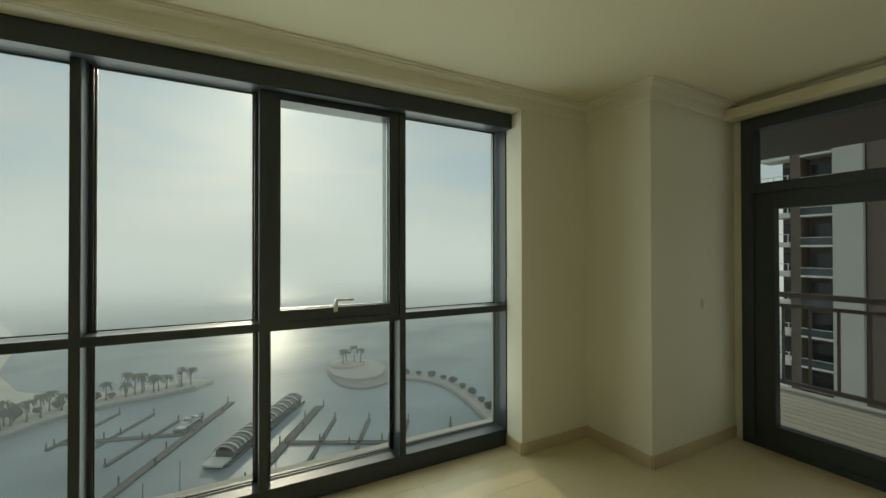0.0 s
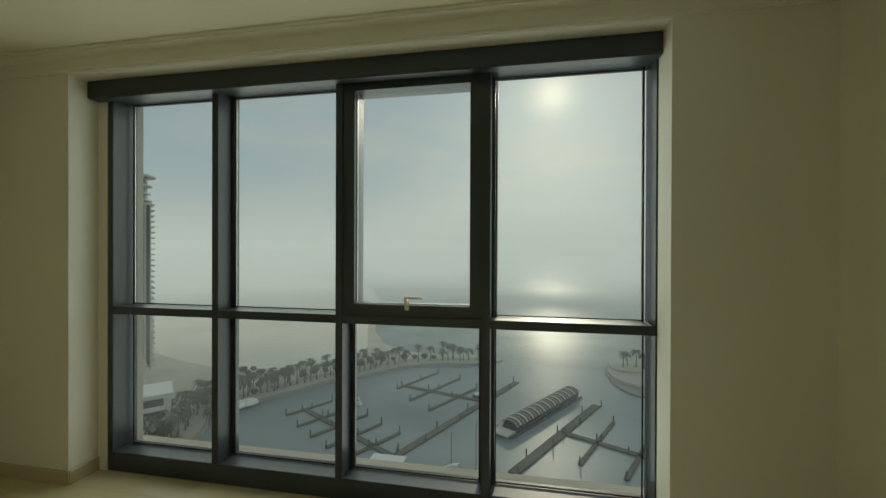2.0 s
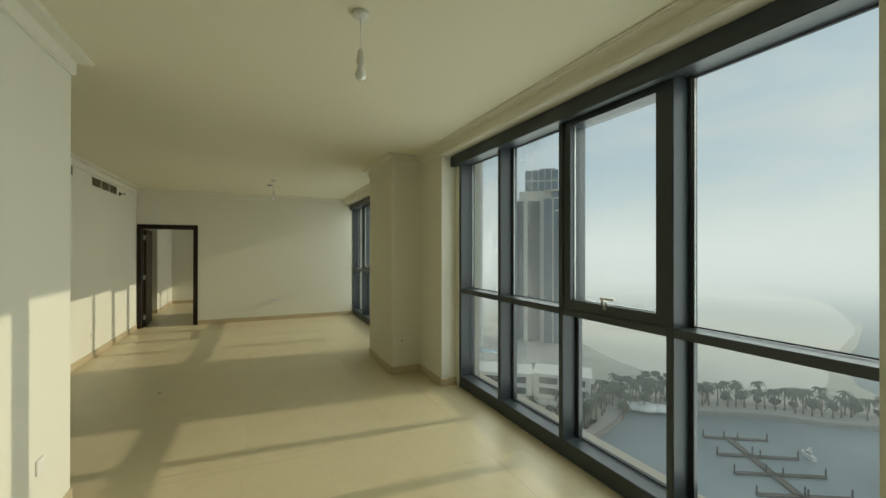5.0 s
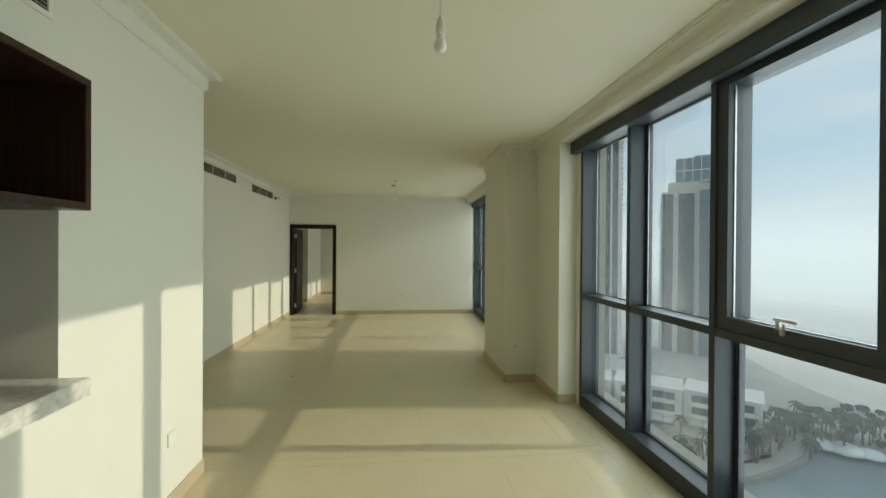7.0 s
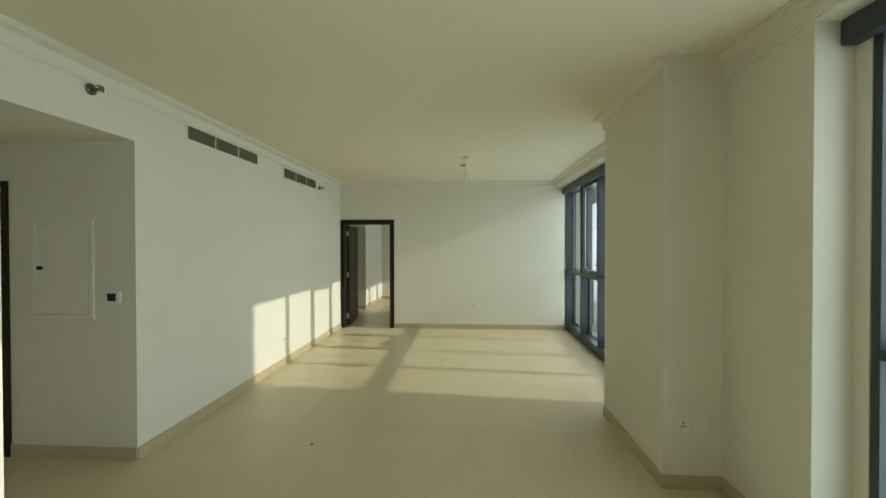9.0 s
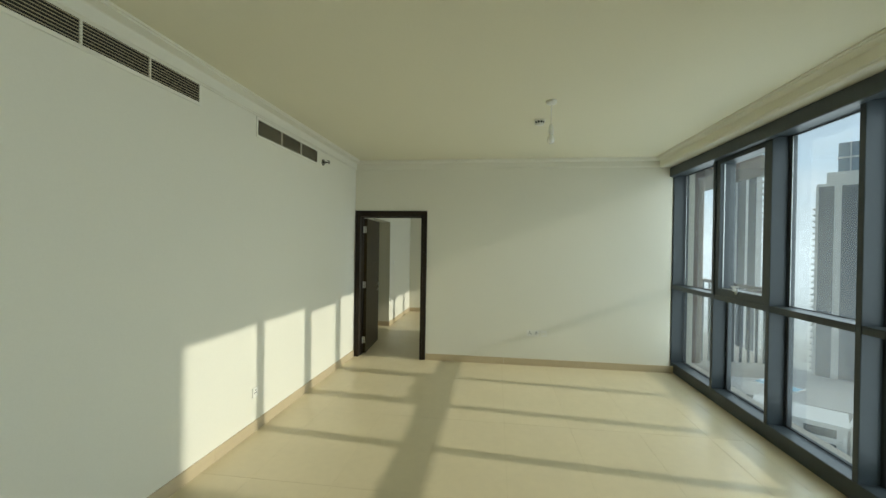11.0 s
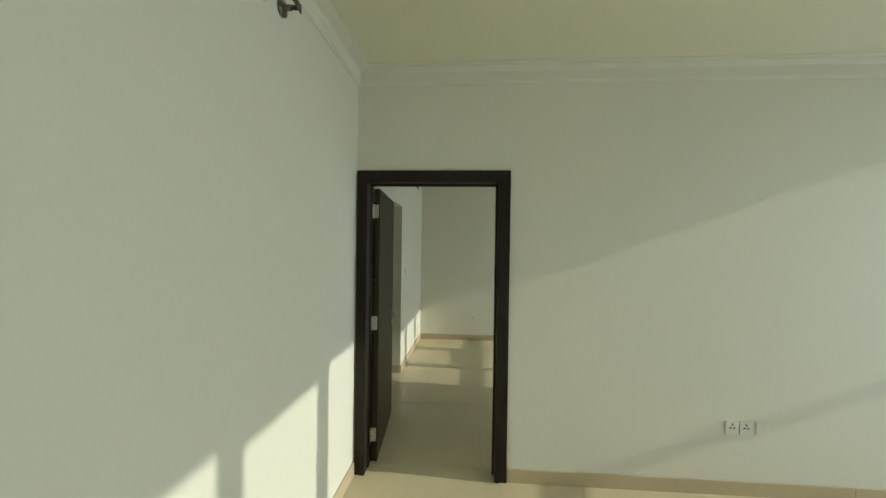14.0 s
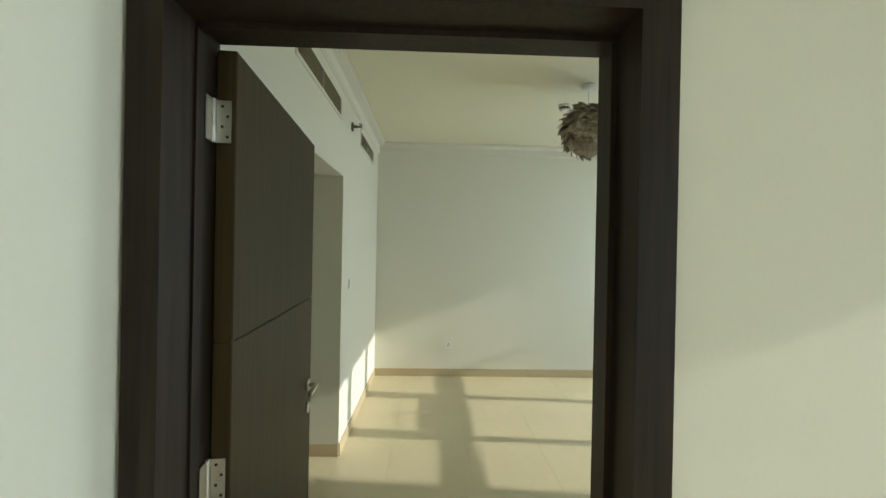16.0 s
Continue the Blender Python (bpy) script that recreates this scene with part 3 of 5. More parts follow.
sprinkler(-9.75, BYS, 2.62)


def pendant(x, y, drop):
    """A bare lamp: ceiling rose, cord, lamp holder, bulb."""
    p = thing("pendant_lamp", "bare unlit bulb hanging on a white cord from the ceiling", "pendant lamp", "bare pendant lamps", at=(x, y, CEIL))
    part("ceiling_rose", lathe([(0.045, 0), (0.045, -0.016), (0.036, -0.026), (0.008, -0.030)], 24), M_PLASTIC, p, "", True)
    part("cord", rod((0, 0, -0.028), (0, 0, -drop + 0.15), 0.0035, 8), M_PLASTIC, p)
    part("lamp_holder", lathe([(0.008, -drop + 0.165), (0.016, -drop + 0.155), (0.020, -drop + 0.118), (0.022, -drop + 0.115), (0.022, -drop + 0.085), (0.016, -drop + 0.080)], 20), M_PLASTIC, p, "white plastic lamp holder", True)
    part("bulb", lathe([(0.012, -drop + 0.082), (0.016, -drop + 0.068), (0.027, -drop + 0.045), (0.030, -drop + 0.030), (0.027, -drop + 0.014), (0.016, -drop + 0.003), (0.004, -drop)], 24), M_BULB, p, "frosted glass bulb", True)


pendant(0.95, 1.03, 0.36)
pendant(-4.86, 0.79, 0.36)


def detector(x, y):
    d = thing("smoke_detector", "white round smoke detector on the ceiling", "smoke detector", "smoke detectors", at=(x, y, CEIL))
    part("base", lathe([(0.055, 0), (0.055, -0.012), (0.050, -0.016)], 28), M_PLASTIC, d, "", True)
    part("chamber", lathe([(0.046, -0.016), (0.042, -0.034), (0.036, -0.036)], 28), M_DARK, d, "dark slotted sensing chamber", True)
    part("cap", lathe([(0.043, -0.036), (0.038, -0.048), (0.020, -0.054), (0.004, -0.055)], 28), M_PLASTIC, d, "", True)
    for k in range(10):
        part("rib", rod((0.045 * math.cos(k * 0.628), 0.045 * math.sin(k * 0.628), -0.014), (0.042 * math.cos(k * 0.628), 0.042 * math.sin(k * 0.628), -0.038), 0.003, 6), M_PLASTIC, d)


detector(-5.37, 0.745)
detector(-9.90, 0.02)


def plate(name, label, category, m, kind):
    """A white wall plate facing local +y: a socket with three slots, a data outlet, a switch, a blank."""
    p = thing(name, label, category, "white wall plates")
    part("plate", box(-0.043, 0.043, 0, 0.009, -0.043, 0.043, 0.003), M_PLASTIC, p)
    if kind == "socket":
        for i, (x, z, w, h) in enumerate(((0, 0.020, 0.004, 0.009), (-0.012, -0.002, 0.0075, 0.004), (0.012, -0.002, 0.0075, 0.004))):
            part("slot", boxes((x - w, x + w, 0.0088, 0.0096, z - h, z + h)), M_DARK, p)
        part("rocker", box(-0.030, -0.016, 0.0085, 0.0125, 0.012, 0.032, 0.001), M_PLASTIC, p)
    elif kind == "data":
        part("jack", boxes((-0.022, -0.004, 0.0088, 0.0096, -0.010, 0.010)), M_LOUVRE, p)
        part("jack", boxes((0.004, 0.022, 0.0088, 0.0096, -0.010, 0.010)), M_LOUVRE, p)
    elif kind == "switch":
        part("rocker", box(-0.028, 0.028, 0.0085, 0.0125, -0.030, 0.030, 0.002), M_PLASTIC, p)
    p.matrix_basis = m
    return p


plate("wall_socket", "white double-slot power socket above the skirting", "socket", pose(XW, 0.835, 0.455, 0, 0, -90), "socket")
plate("wall_socket", "white double-slot power socket above the skirting", "socket", pose(XW, 0.925, 0.455, 0, 0, -90), "socket")
plate("data_outlet", "white data outlet beside two sockets", "data outlet", pose(XW, 1.030, 0.455, 0, 0, -90), "data")
plate("wall_socket", "white power socket on the column above the skirting", "socket", pose(-2.02, 2.28, 0.435, 0, 0, -90), "socket")
plate("data_outlet", "white data outlet on the column beside a socket", "data outlet", pose(-2.02, 2.39, 0.450, 0, 0, -90), "data")
plate("wall_socket", "white power socket low on the bedroom wall", "socket", pose(BX0, -0.90, 0.39, 0, 0, -90), "socket")
plate("light_switch", "white light switch beside the bedroom recess", "switch", pose(-9.75, BYS, 1.30, 0, 0, 0), "switch")
plate("light_switch", "white light switch on the shaded wall near the balcony", "switch", pose(3.83, 1.92, 1.20, 0, 0, 180), "switch")
plate("wall_socket", "white power socket low on the long sunlit wall", "socket", pose(-4.67, YS, 0.345, 0, 0, 0), "socket")
plate("blank_plate", "white blank cover plate low on the painted wall", "cover plate", pose(0.10, YK, 0.44, 0, 0, 0), "blank")

# distribution board door and thermostat in the hall
db = thing("distribution_board", "beige steel electrical panel door, closed, set in the wall", "electrical panel", at=(XH, -2.345, 1.485))
part("frame", boxes((0, 0.012, -0.255, -0.225, -0.385, 0.385), (0, 0.012, 0.225, 0.255, -0.385, 0.385), (0, 0.012, -0.225, 0.225, 0.355, 0.385), (0, 0.012, -0.225, 0.225, -0.385, -0.355)), M_PANEL, db)
part("door", box(0.0, 0.009, -0.221, 0.221, -0.351, 0.351, 0.002), M_PANEL, db)
part("lock", box(0.008, 0.014, -0.215, -0.165, -0.005, 0.025, 0.002), M_SCREEN, db, "small black latch")
part("label_plate", boxes((0.0085, 0.0100, -0.055, 0.055, 0.300, 0.325)), M_PLASTIC, db, "narrow printed label")
part("label_bars", boxes((0.0099, 0.0106, -0.045, 0.045, 0.309, 0.316)), M_LOUVRE, db)
th = thing("thermostat", "white thermostat with a dark screen on the hall wall", "thermostat", at=(XH, -1.925, 1.27))
part("housing", box(0, 0.022, -0.062, 0.062, -0.045, 0.045, 0.005), M_PLASTIC, th)
part("screen", box(0.021, 0.0235, -0.042, 0.030, -0.030, 0.030, 0.001), M_SCREEN, th, "dark glossy screen")

# kitchen bar
BXE = 1.02
bar = thing("bar_counter", "speckled grey granite bar counter on the half wall", "counter", at=(0, 0, 0))
part("slab", box(BXE, XE, -1.05, -0.385, 1.078, 1.118, 0.004), M_GRANITE, bar)
part("apron", box(BXE + 0.003, XE, -0.400, -0.387, 1.045, 1.078, 0.002), M_GRANITE, bar)
part("support", boxes((BXE + 0.004, XE, YK - 0.139, YK - 0.001, 1.0205, 1.078)), M_WALL, bar)
cab = thing("wall_cabinet", "dark wenge open-front wall cabinet over the bar", "cabinet")
CZ0, CZ1, CY0, CY1 = 1.79, 2.315, -0.72, -0.388
part("bottom", box(BXE, 3.2, CY0, CY1, CZ0, CZ0 + 0.030, 0.002), M_CABIN, cab)
part("top", box(BXE, 3.2, CY0, CY1, CZ1 - 0.030, CZ1, 0.002), M_CABIN, cab)
for x in (BXE, 1.70, 2.45, 3.17):
    part("side", box(x, x + 0.030, CY0, CY1, CZ0 + 0.030, CZ1 - 0.030, 0.002), M_CABIN, cab)
part("back", boxes((BXE + 0.030, 3.17, CY0, CY0 + 0.010, CZ0 + 0.030, CZ1 - 0.030)), M_SHELF, cab, "reddish brown veneer back")

# a dark cap in the floor
cap = thing("floor_cap", "small dark round cap on the tile floor", "floor cap", at=(-2.466, -0.488, 0.0))
part("disc", lathe([(0.012, 0.0), (0.012, 0.003), (0.008, 0.005)], 14), M_DARK, cap)

# feather lamp in the bedroom
fl = thing("feather_lamp", "round lampshade of layered grey-brown feathers on a white cord", "pendant lamp", at=(-9.45, 0.06, CEIL))
part("ceiling_rose", lathe([(0.05, 0), (0.05, -0.018), (0.042, -0.028), (0.006, -0.030)], 24), M_PLASTIC, fl, "", True)
part("cord", rod((0, 0, -0.028), (0, 0, -0.16), 0.003, 8), M_PLASTIC, fl)
part("core", lathe([(0.03, -0.50), (0.10, -0.47), (0.145, -0.41), (0.155, -0.345), (0.14, -0.27), (0.10, -0.215), (0.03, -0.185)], 20), M_FEATHER, fl, "", True)
rng = random.Random(7)


def feather_mesh(ln, wd):
    """One curled feather: root at the origin, tip along +x, bulging towards +z."""
    bm = bmesh.new()
    rows = []
    for s, w in ((0.0, 0.35), (0.35, 1.0), (0.75, 0.85), (1.0, 0.25)):
        c = Vector((ln * s, 0, 0.018 * math.sin(s * 3.0)))
        rows.append((bm.verts.new(c + Vector((0, -wd * w, -0.003))), bm.verts.new(c + Vector((0, 0, 0.003))), bm.verts.new(c + Vector((0, wd * w, -0.003)))))
    for p, q in zip(rows, rows[1:]):
        bm.faces.new((p[0], p[1], q[1], q[0]))
        bm.faces.new((p[1], p[2], q[2], q[1]))
    me = bpy.data.meshes.new("feather")
    bm.to_mesh(me)
    bm.free()
    me.materials.append(M_FEATHER)
    return me


FEATHERS = [feather_mesh(0.090, 0.032), feather_mesh(0.075, 0.027), feather_mesh(0.100, 0.034)]
for k in range(290):
    u, a = 0.97 - 1.94 * (k + 0.5) / 290, k * 2.39996 + rng.uniform(-0.15, 0.15)
    out = Vector((math.sqrt(1 - u * u) * math.cos(a), math.sqrt(1 - u * u) * math.sin(a), u))
    side = out.cross(Vector((0, 0, 1))).normalized()
    down = out.cross(side).normalized() * (-1 if out.cross(side).z > 0 else 1)
    lift = rng.uniform(0.25, 0.7)
    way = (down * (1 - lift) + out * lift + side * rng.uniform(-0.3, 0.3)).normalized()
    across = way.cross(out).normalized()
    up = across.cross(way) * -1
    up = up if up.dot(out) > 0 else -up
    o = new("feather", FEATHERS[k % 3])
    o.parent = fl
    turn = Matrix((way, up.cross(way), up)).transposed().to_4x4()
    o.matrix_basis = Matrix.Translation(out * 0.150 + Vector((0, 0, -0.345))) @ turn

# ---- outside ----
SEA = -88.0
# broad darker patches in the water colour paint in the basin's dark reflections
M_WATER = material("sea_water", (0.29, 0.335, 0.345), 1.0, coord="World", spec=0.0, stain_or_reflection=0.55, patch_scale=0.018, second=(0.085, 0.115, 0.12))
nt = M_WATER.node_tree
geo = nt.nodes.new("ShaderNodeNewGeometry")
waves = []
for sc, dist, stretch in ((0.70, 0.045, 0.6), (0.10, 0.10, 0.5)):
    mp, tx, bn = nt.nodes.new("ShaderNodeMapping"), nt.nodes.new("ShaderNodeTexNoise"), nt.nodes.new("ShaderNodeBump")
    mp.inputs["Scale"].default_value = (stretch, 1, 1)
    tx.inputs["Scale"].default_value, tx.inputs["Detail"].default_value = sc, 4.0
    bn.inputs["Strength"].default_value, bn.inputs["Distance"].default_value = 1.0, dist
    nt.links.new(geo.outputs["Position"], mp.inputs["Vector"])
    nt.links.new(mp.outputs["Vector"], tx.inputs["Vector"])
    nt.links.new(tx.outputs["Fac"], bn.inputs["Height"])
    if waves:
        nt.links.new(waves[-1].outputs["Normal"], bn.inputs["Normal"])
    waves.append(bn)
nt.links.new(waves[-1].outputs["Normal"], nt.nodes["Principled BSDF"].inputs["Normal"])
sheen, blend = nt.nodes.new("ShaderNodeBsdfGlossy"), nt.nodes.new("ShaderNodeMixShader")
sheen.inputs["Roughness"].default_value, blend.inputs[0].default_value = 0.36, 0.11
nt.links.new(waves[-1].outputs["Normal"], sheen.inputs["Normal"])
nt.links.new(nt.nodes["Principled BSDF"].outputs[0], blend.inputs[1])
nt.links.new(sheen.outputs[0], blend.inputs[2])
nt.links.new(blend.outputs[0], nt.nodes["Material Output"].inputs["Surface"])
M_LAND = material("dusty_ground", (0.56, 0.52, 0.44), 0.9, grain=0.3, scale=0.4, stain_or_reflection=0.5, patch_scale=0.03, second=(0.26, 0.25, 0.19), coord="World")
M_SAND = material("pale_sand", (0.74, 0.70, 0.61), 0.95, grain=0.2, scale=0.3, stain_or_reflection=0.35, patch_scale=0.02, second=(0.45, 0.41, 0.33), coord="World")
M_PAVE = material("promenade_paving", (0.44, 0.41, 0.36), 0.85, grain=0.2, scale=0.8, stain_or_reflection=0.3, patch_scale=0.06, coord="World")
M_ROCK = material("quay_stone", (0.32, 0.30, 0.27), 0.9, grain=0.6, scale=0.9, stain_or_reflection=0.3, patch_scale=0.1, coord="World")
M_DECKW = material("dock_planks", (0.13, 0.115, 0.095), 0.8, grain=0.3, scale=1.2, stain_or_reflection=0.3, patch_scale=0.2, coord="World")
M_PILE = material("dock_pile", (0.10, 0.09, 0.08), 0.7, grain=0.3, scale=2, coord="World")
M_TRUNK = material("palm_trunk", (0.16, 0.12, 0.08), 0.9, grain=0.5, scale=3)
M_FROND = material("palm_fronds", (0.060, 0.078, 0.040), 0.7, grain=0.5, scale=1.5, per_object=0.25)
M_SHRUB = material("shrub_leaves", (0.07, 0.09, 0.05), 0.8, grain=0.5, scale=1.0, per_object=0.25)
M_HULL = material("dark_hull", (0.06, 0.065, 0.07), 0.25, grain=0.1, scale=1)
M_WHITE = material("white_gelcoat", (0.7, 0.7, 0.67), 0.3, grain=0.1, scale=1)
M_TGLASS = material("bronze_curtain_wall", (0.075, 0.085, 0.095), 0.12, 0.3, grain=0.3, scale=0.25, stain_or_reflection=0.2, patch_scale=0.03, coord="World")
M_TBLUE = material("blue_curtain_wall", (0.13, 0.17, 0.20), 0.12, 0.3, grain=0.3, scale=0.25, coord="World")
M_TPALE = material("tower_cladding", (0.56, 0.53, 0.47), 0.7, grain=0.15, scale=0.4, stain_or_reflection=0.2, patch_scale=0.04, coord="World")
M_TWHITE = material("white_tower_render", (0.74, 0.71, 0.65), 0.75, grain=0.15, scale=0.4, stain_or_reflection=0.15, patch_scale=0.05, coord="World")
M_TDARK = material("dark_glazing", (0.035, 0.04, 0.045), 0.15, coord="World")
M_BROWN = material("brown_cladding", (0.16, 0.115, 0.085), 0.6, grain=0.2, scale=2, stain_or_reflection=0.2, patch_scale=0.3, coord="World")
M_POOL = material("pool_water", (0.05, 0.30, 0.42), 0.08, coord="World")
M_RAIL = material("bronze_rail", (0.13, 0.095, 0.07), 0.45, grain=0.15, scale=30)
M_DECK = material("pale_decking", (0.55, 0.52, 0.45), 0.7, grain=0.2, scale=12, stain_or_reflection=0.2, patch_scale=2, per_object=0.06)


def polygon(points, z0, z1, inset=0.0):
    """A flat slab over a plan outline."""
    bm = bmesh.new()
    top = [bm.verts.new((x, y, z1)) for x, y in points]
    low = [bm.verts.new((x, y, z0)) for x, y in points]
    bm.faces.new(top)
    bm.faces.new(low[::-1])
    n = len(points)
    for i in range(n):
        bm.faces.new((low[i], low[(i + 1) % n], top[(i + 1) % n], top[i]))
    return bm


def smooth_line(points, steps=6):
    """A curve through plan points."""
    out = []
    n = len(points)
    for i in range(n - 1):
        p0, p1, p2, p3 = (Vector(points[max(i - 1, 0)]), Vector(points[i]), Vector(points[i + 1]), Vector(points[min(i + 2, n - 1)]))
        for k in range(steps):
            t = k / steps
            out.append(0.5 * ((2 * p1) + (p2 - p0) * t + (2 * p0 - 5 * p1 + 4 * p2 - p3) * t * t + (3 * p1 - p0 - 3 * p2 + p3) * t ** 3))
    out.append(Vector(points[-1]))
    return out


def ribbon(line, w0, w1, z0, z1):
    """A slab along a line, from w0 to w1 metres to its left."""
    left, right = [], []
    for i, p in enumerate(line):
        d = (line[min(i + 1, len(line) - 1)] - line[max(i - 1, 0)]).normalized()
        nrm = Vector((-d.y, d.x))
        left.append(p + nrm * w1)
        right.append(p + nrm * w0)
    return polygon([tuple(p) for p in right] + [tuple(p) for p in left[::-1]], z0, z1)


bm = bmesh.new()
R = 4700
ring = [bm.verts.new((R * math.cos(k * math.pi / 32), R * math.sin(k * math.pi / 32), SEA)) for k in range(64)]
bm.faces.new(ring)
structure("water", bm, M_WATER, "calm hazy sea and marina basin with small ripples", "water")

# backdrop: glowing see-through rings paint in the sea haze, thin at foot and top
def haze_glow_material(name, top, share):
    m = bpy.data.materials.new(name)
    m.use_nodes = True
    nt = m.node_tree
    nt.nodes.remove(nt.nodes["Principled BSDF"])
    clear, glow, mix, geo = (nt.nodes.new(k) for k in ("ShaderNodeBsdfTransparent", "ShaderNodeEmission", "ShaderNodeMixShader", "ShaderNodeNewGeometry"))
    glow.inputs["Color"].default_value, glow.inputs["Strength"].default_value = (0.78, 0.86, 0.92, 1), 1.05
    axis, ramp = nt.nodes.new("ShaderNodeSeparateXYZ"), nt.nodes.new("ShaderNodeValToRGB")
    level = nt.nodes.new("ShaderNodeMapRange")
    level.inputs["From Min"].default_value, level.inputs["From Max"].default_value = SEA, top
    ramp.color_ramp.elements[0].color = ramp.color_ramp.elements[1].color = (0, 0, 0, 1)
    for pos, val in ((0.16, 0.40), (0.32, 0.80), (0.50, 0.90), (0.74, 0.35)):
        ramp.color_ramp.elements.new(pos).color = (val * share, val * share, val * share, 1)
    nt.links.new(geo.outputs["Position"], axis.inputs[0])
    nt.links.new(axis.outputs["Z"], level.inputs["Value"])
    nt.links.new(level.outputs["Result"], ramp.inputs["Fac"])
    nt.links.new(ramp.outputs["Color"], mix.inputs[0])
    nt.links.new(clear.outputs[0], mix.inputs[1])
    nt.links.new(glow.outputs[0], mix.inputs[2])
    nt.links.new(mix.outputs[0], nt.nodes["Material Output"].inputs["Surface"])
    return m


def haze_glow_ring(r, name, top=95.0, share=1.0):
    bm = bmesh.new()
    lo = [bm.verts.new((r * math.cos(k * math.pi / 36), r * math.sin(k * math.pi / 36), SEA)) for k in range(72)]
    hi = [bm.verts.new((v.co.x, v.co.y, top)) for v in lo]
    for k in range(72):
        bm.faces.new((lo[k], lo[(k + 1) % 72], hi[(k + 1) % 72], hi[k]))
    structure(name, bm, haze_glow_material(name, top, share), "pale glowing see-through ring painted as sea haze along the horizon", "backdrop")


haze_glow_ring(900, "haze_backdrop")
haze_glow_ring(480, "haze_veil")
haze_glow_ring(215, "haze_near", 30.0, 0.12)

SHORE = smooth_line([(-122, 20), (-131, 80), (-136, 130), (-146, 165), (-158, 190), (-147, 206), (-134, 224), (-120, 246), (-102, 262), (-84, 284), (-62, 297), (-40, 301), (-20, 309)])
inland = [(-10, 318), (-18, 327), (-42, 330), (-66, 323), (-92, 330), (-118, 350), (-150, 410), (-172, 500), (-215, 640), (-360, 900), (-900, 1300), (-1800, 1200), (-1800, -500), (-150, -500), (-122, -100)]
structure("ground", polygon([tuple(p) for p in SHORE] + inland, SEA - 2, SEA + 1.6), M_LAND, "dusty shore land behind the marina", "ground")
BEACH = smooth_line([(-158, 268), (-130, 312), (-132, 345), (-158, 412), (-182, 505), (-226, 640), (-366, 880), (-620, 1010), (-900, 990), (-860, 700), (-560, 430), (-330, 300), (-220, 258), (-158, 268)])
structure("beach", polygon([tuple(p) for p in BEACH[:-1]], SEA + 1.5, SEA + 1.75), M_SAND, "wide pale sand flat", "ground")
structure("quay", ribbon(SHORE, -1.2, 0.6, SEA - 2, SEA + 2.0), M_ROCK, "dark stone quay edge along the basin", "quay")
structure("promenade", ribbon(SHORE, 0.6, 9.0, SEA + 1.5, SEA + 1.72), M_PAVE, "curved paved promenade", "pavement")
structure("promenade_path", ribbon(SHORE[12:], 12.0, 15.0, SEA + 1.5, SEA + 1.76), M_PAVE, "winding paved path between palms", "pavement")
structure("plaza", polygon([(-150, 40), (-142, 120), (-150, 158), (-176, 180), (-205, 190), (-205, 60)], SEA + 1.5, SEA + 1.72), M_PAVE, "paved plaza by the water", "pavement")

island = structure("island", polygon([(86 + 27 * math.cos(a) + 4 * math.cos(2 * a), 292 + 36 * math.sin(a)) for a in [k * math.pi / 16 for k in range(32)]], SEA - 1, SEA + 1.3), M_ROCK, "round stone-edged islet at the marina mouth", "ground")
structure("island_terrace", polygon([(84 + 20 * math.cos(a), 296 + 27 * math.sin(a)) for a in [k * math.pi / 16 for k in range(32)]], SEA + 1.2, SEA + 3.2), M_PAVE, "raised round terrace on the islet", "ground")
structure("island_lawn", polygon([(80 + 13 * math.cos(a), 308 + 12 * math.sin(a)) for a in [k * math.pi / 12 for k in range(24)]], SEA + 3.1, SEA + 4.8), M_LAND, "small raised garden on the islet", "ground")
ARM = smooth_line([(98, 268), (114, 262), (126, 246), (130, 226), (128, 200), (124, 176), (120, 140)])
structure("breakwater", ribbon(ARM, -5, 5, SEA - 1, SEA + 1.4), M_ROCK, "curved stone breakwater", "breakwater")
structure("breakwater_path", ribbon(ARM, -3.2, 3.2, SEA + 1.3, SEA + 1.6), M_PAVE, "pale path along the breakwater", "pavement")


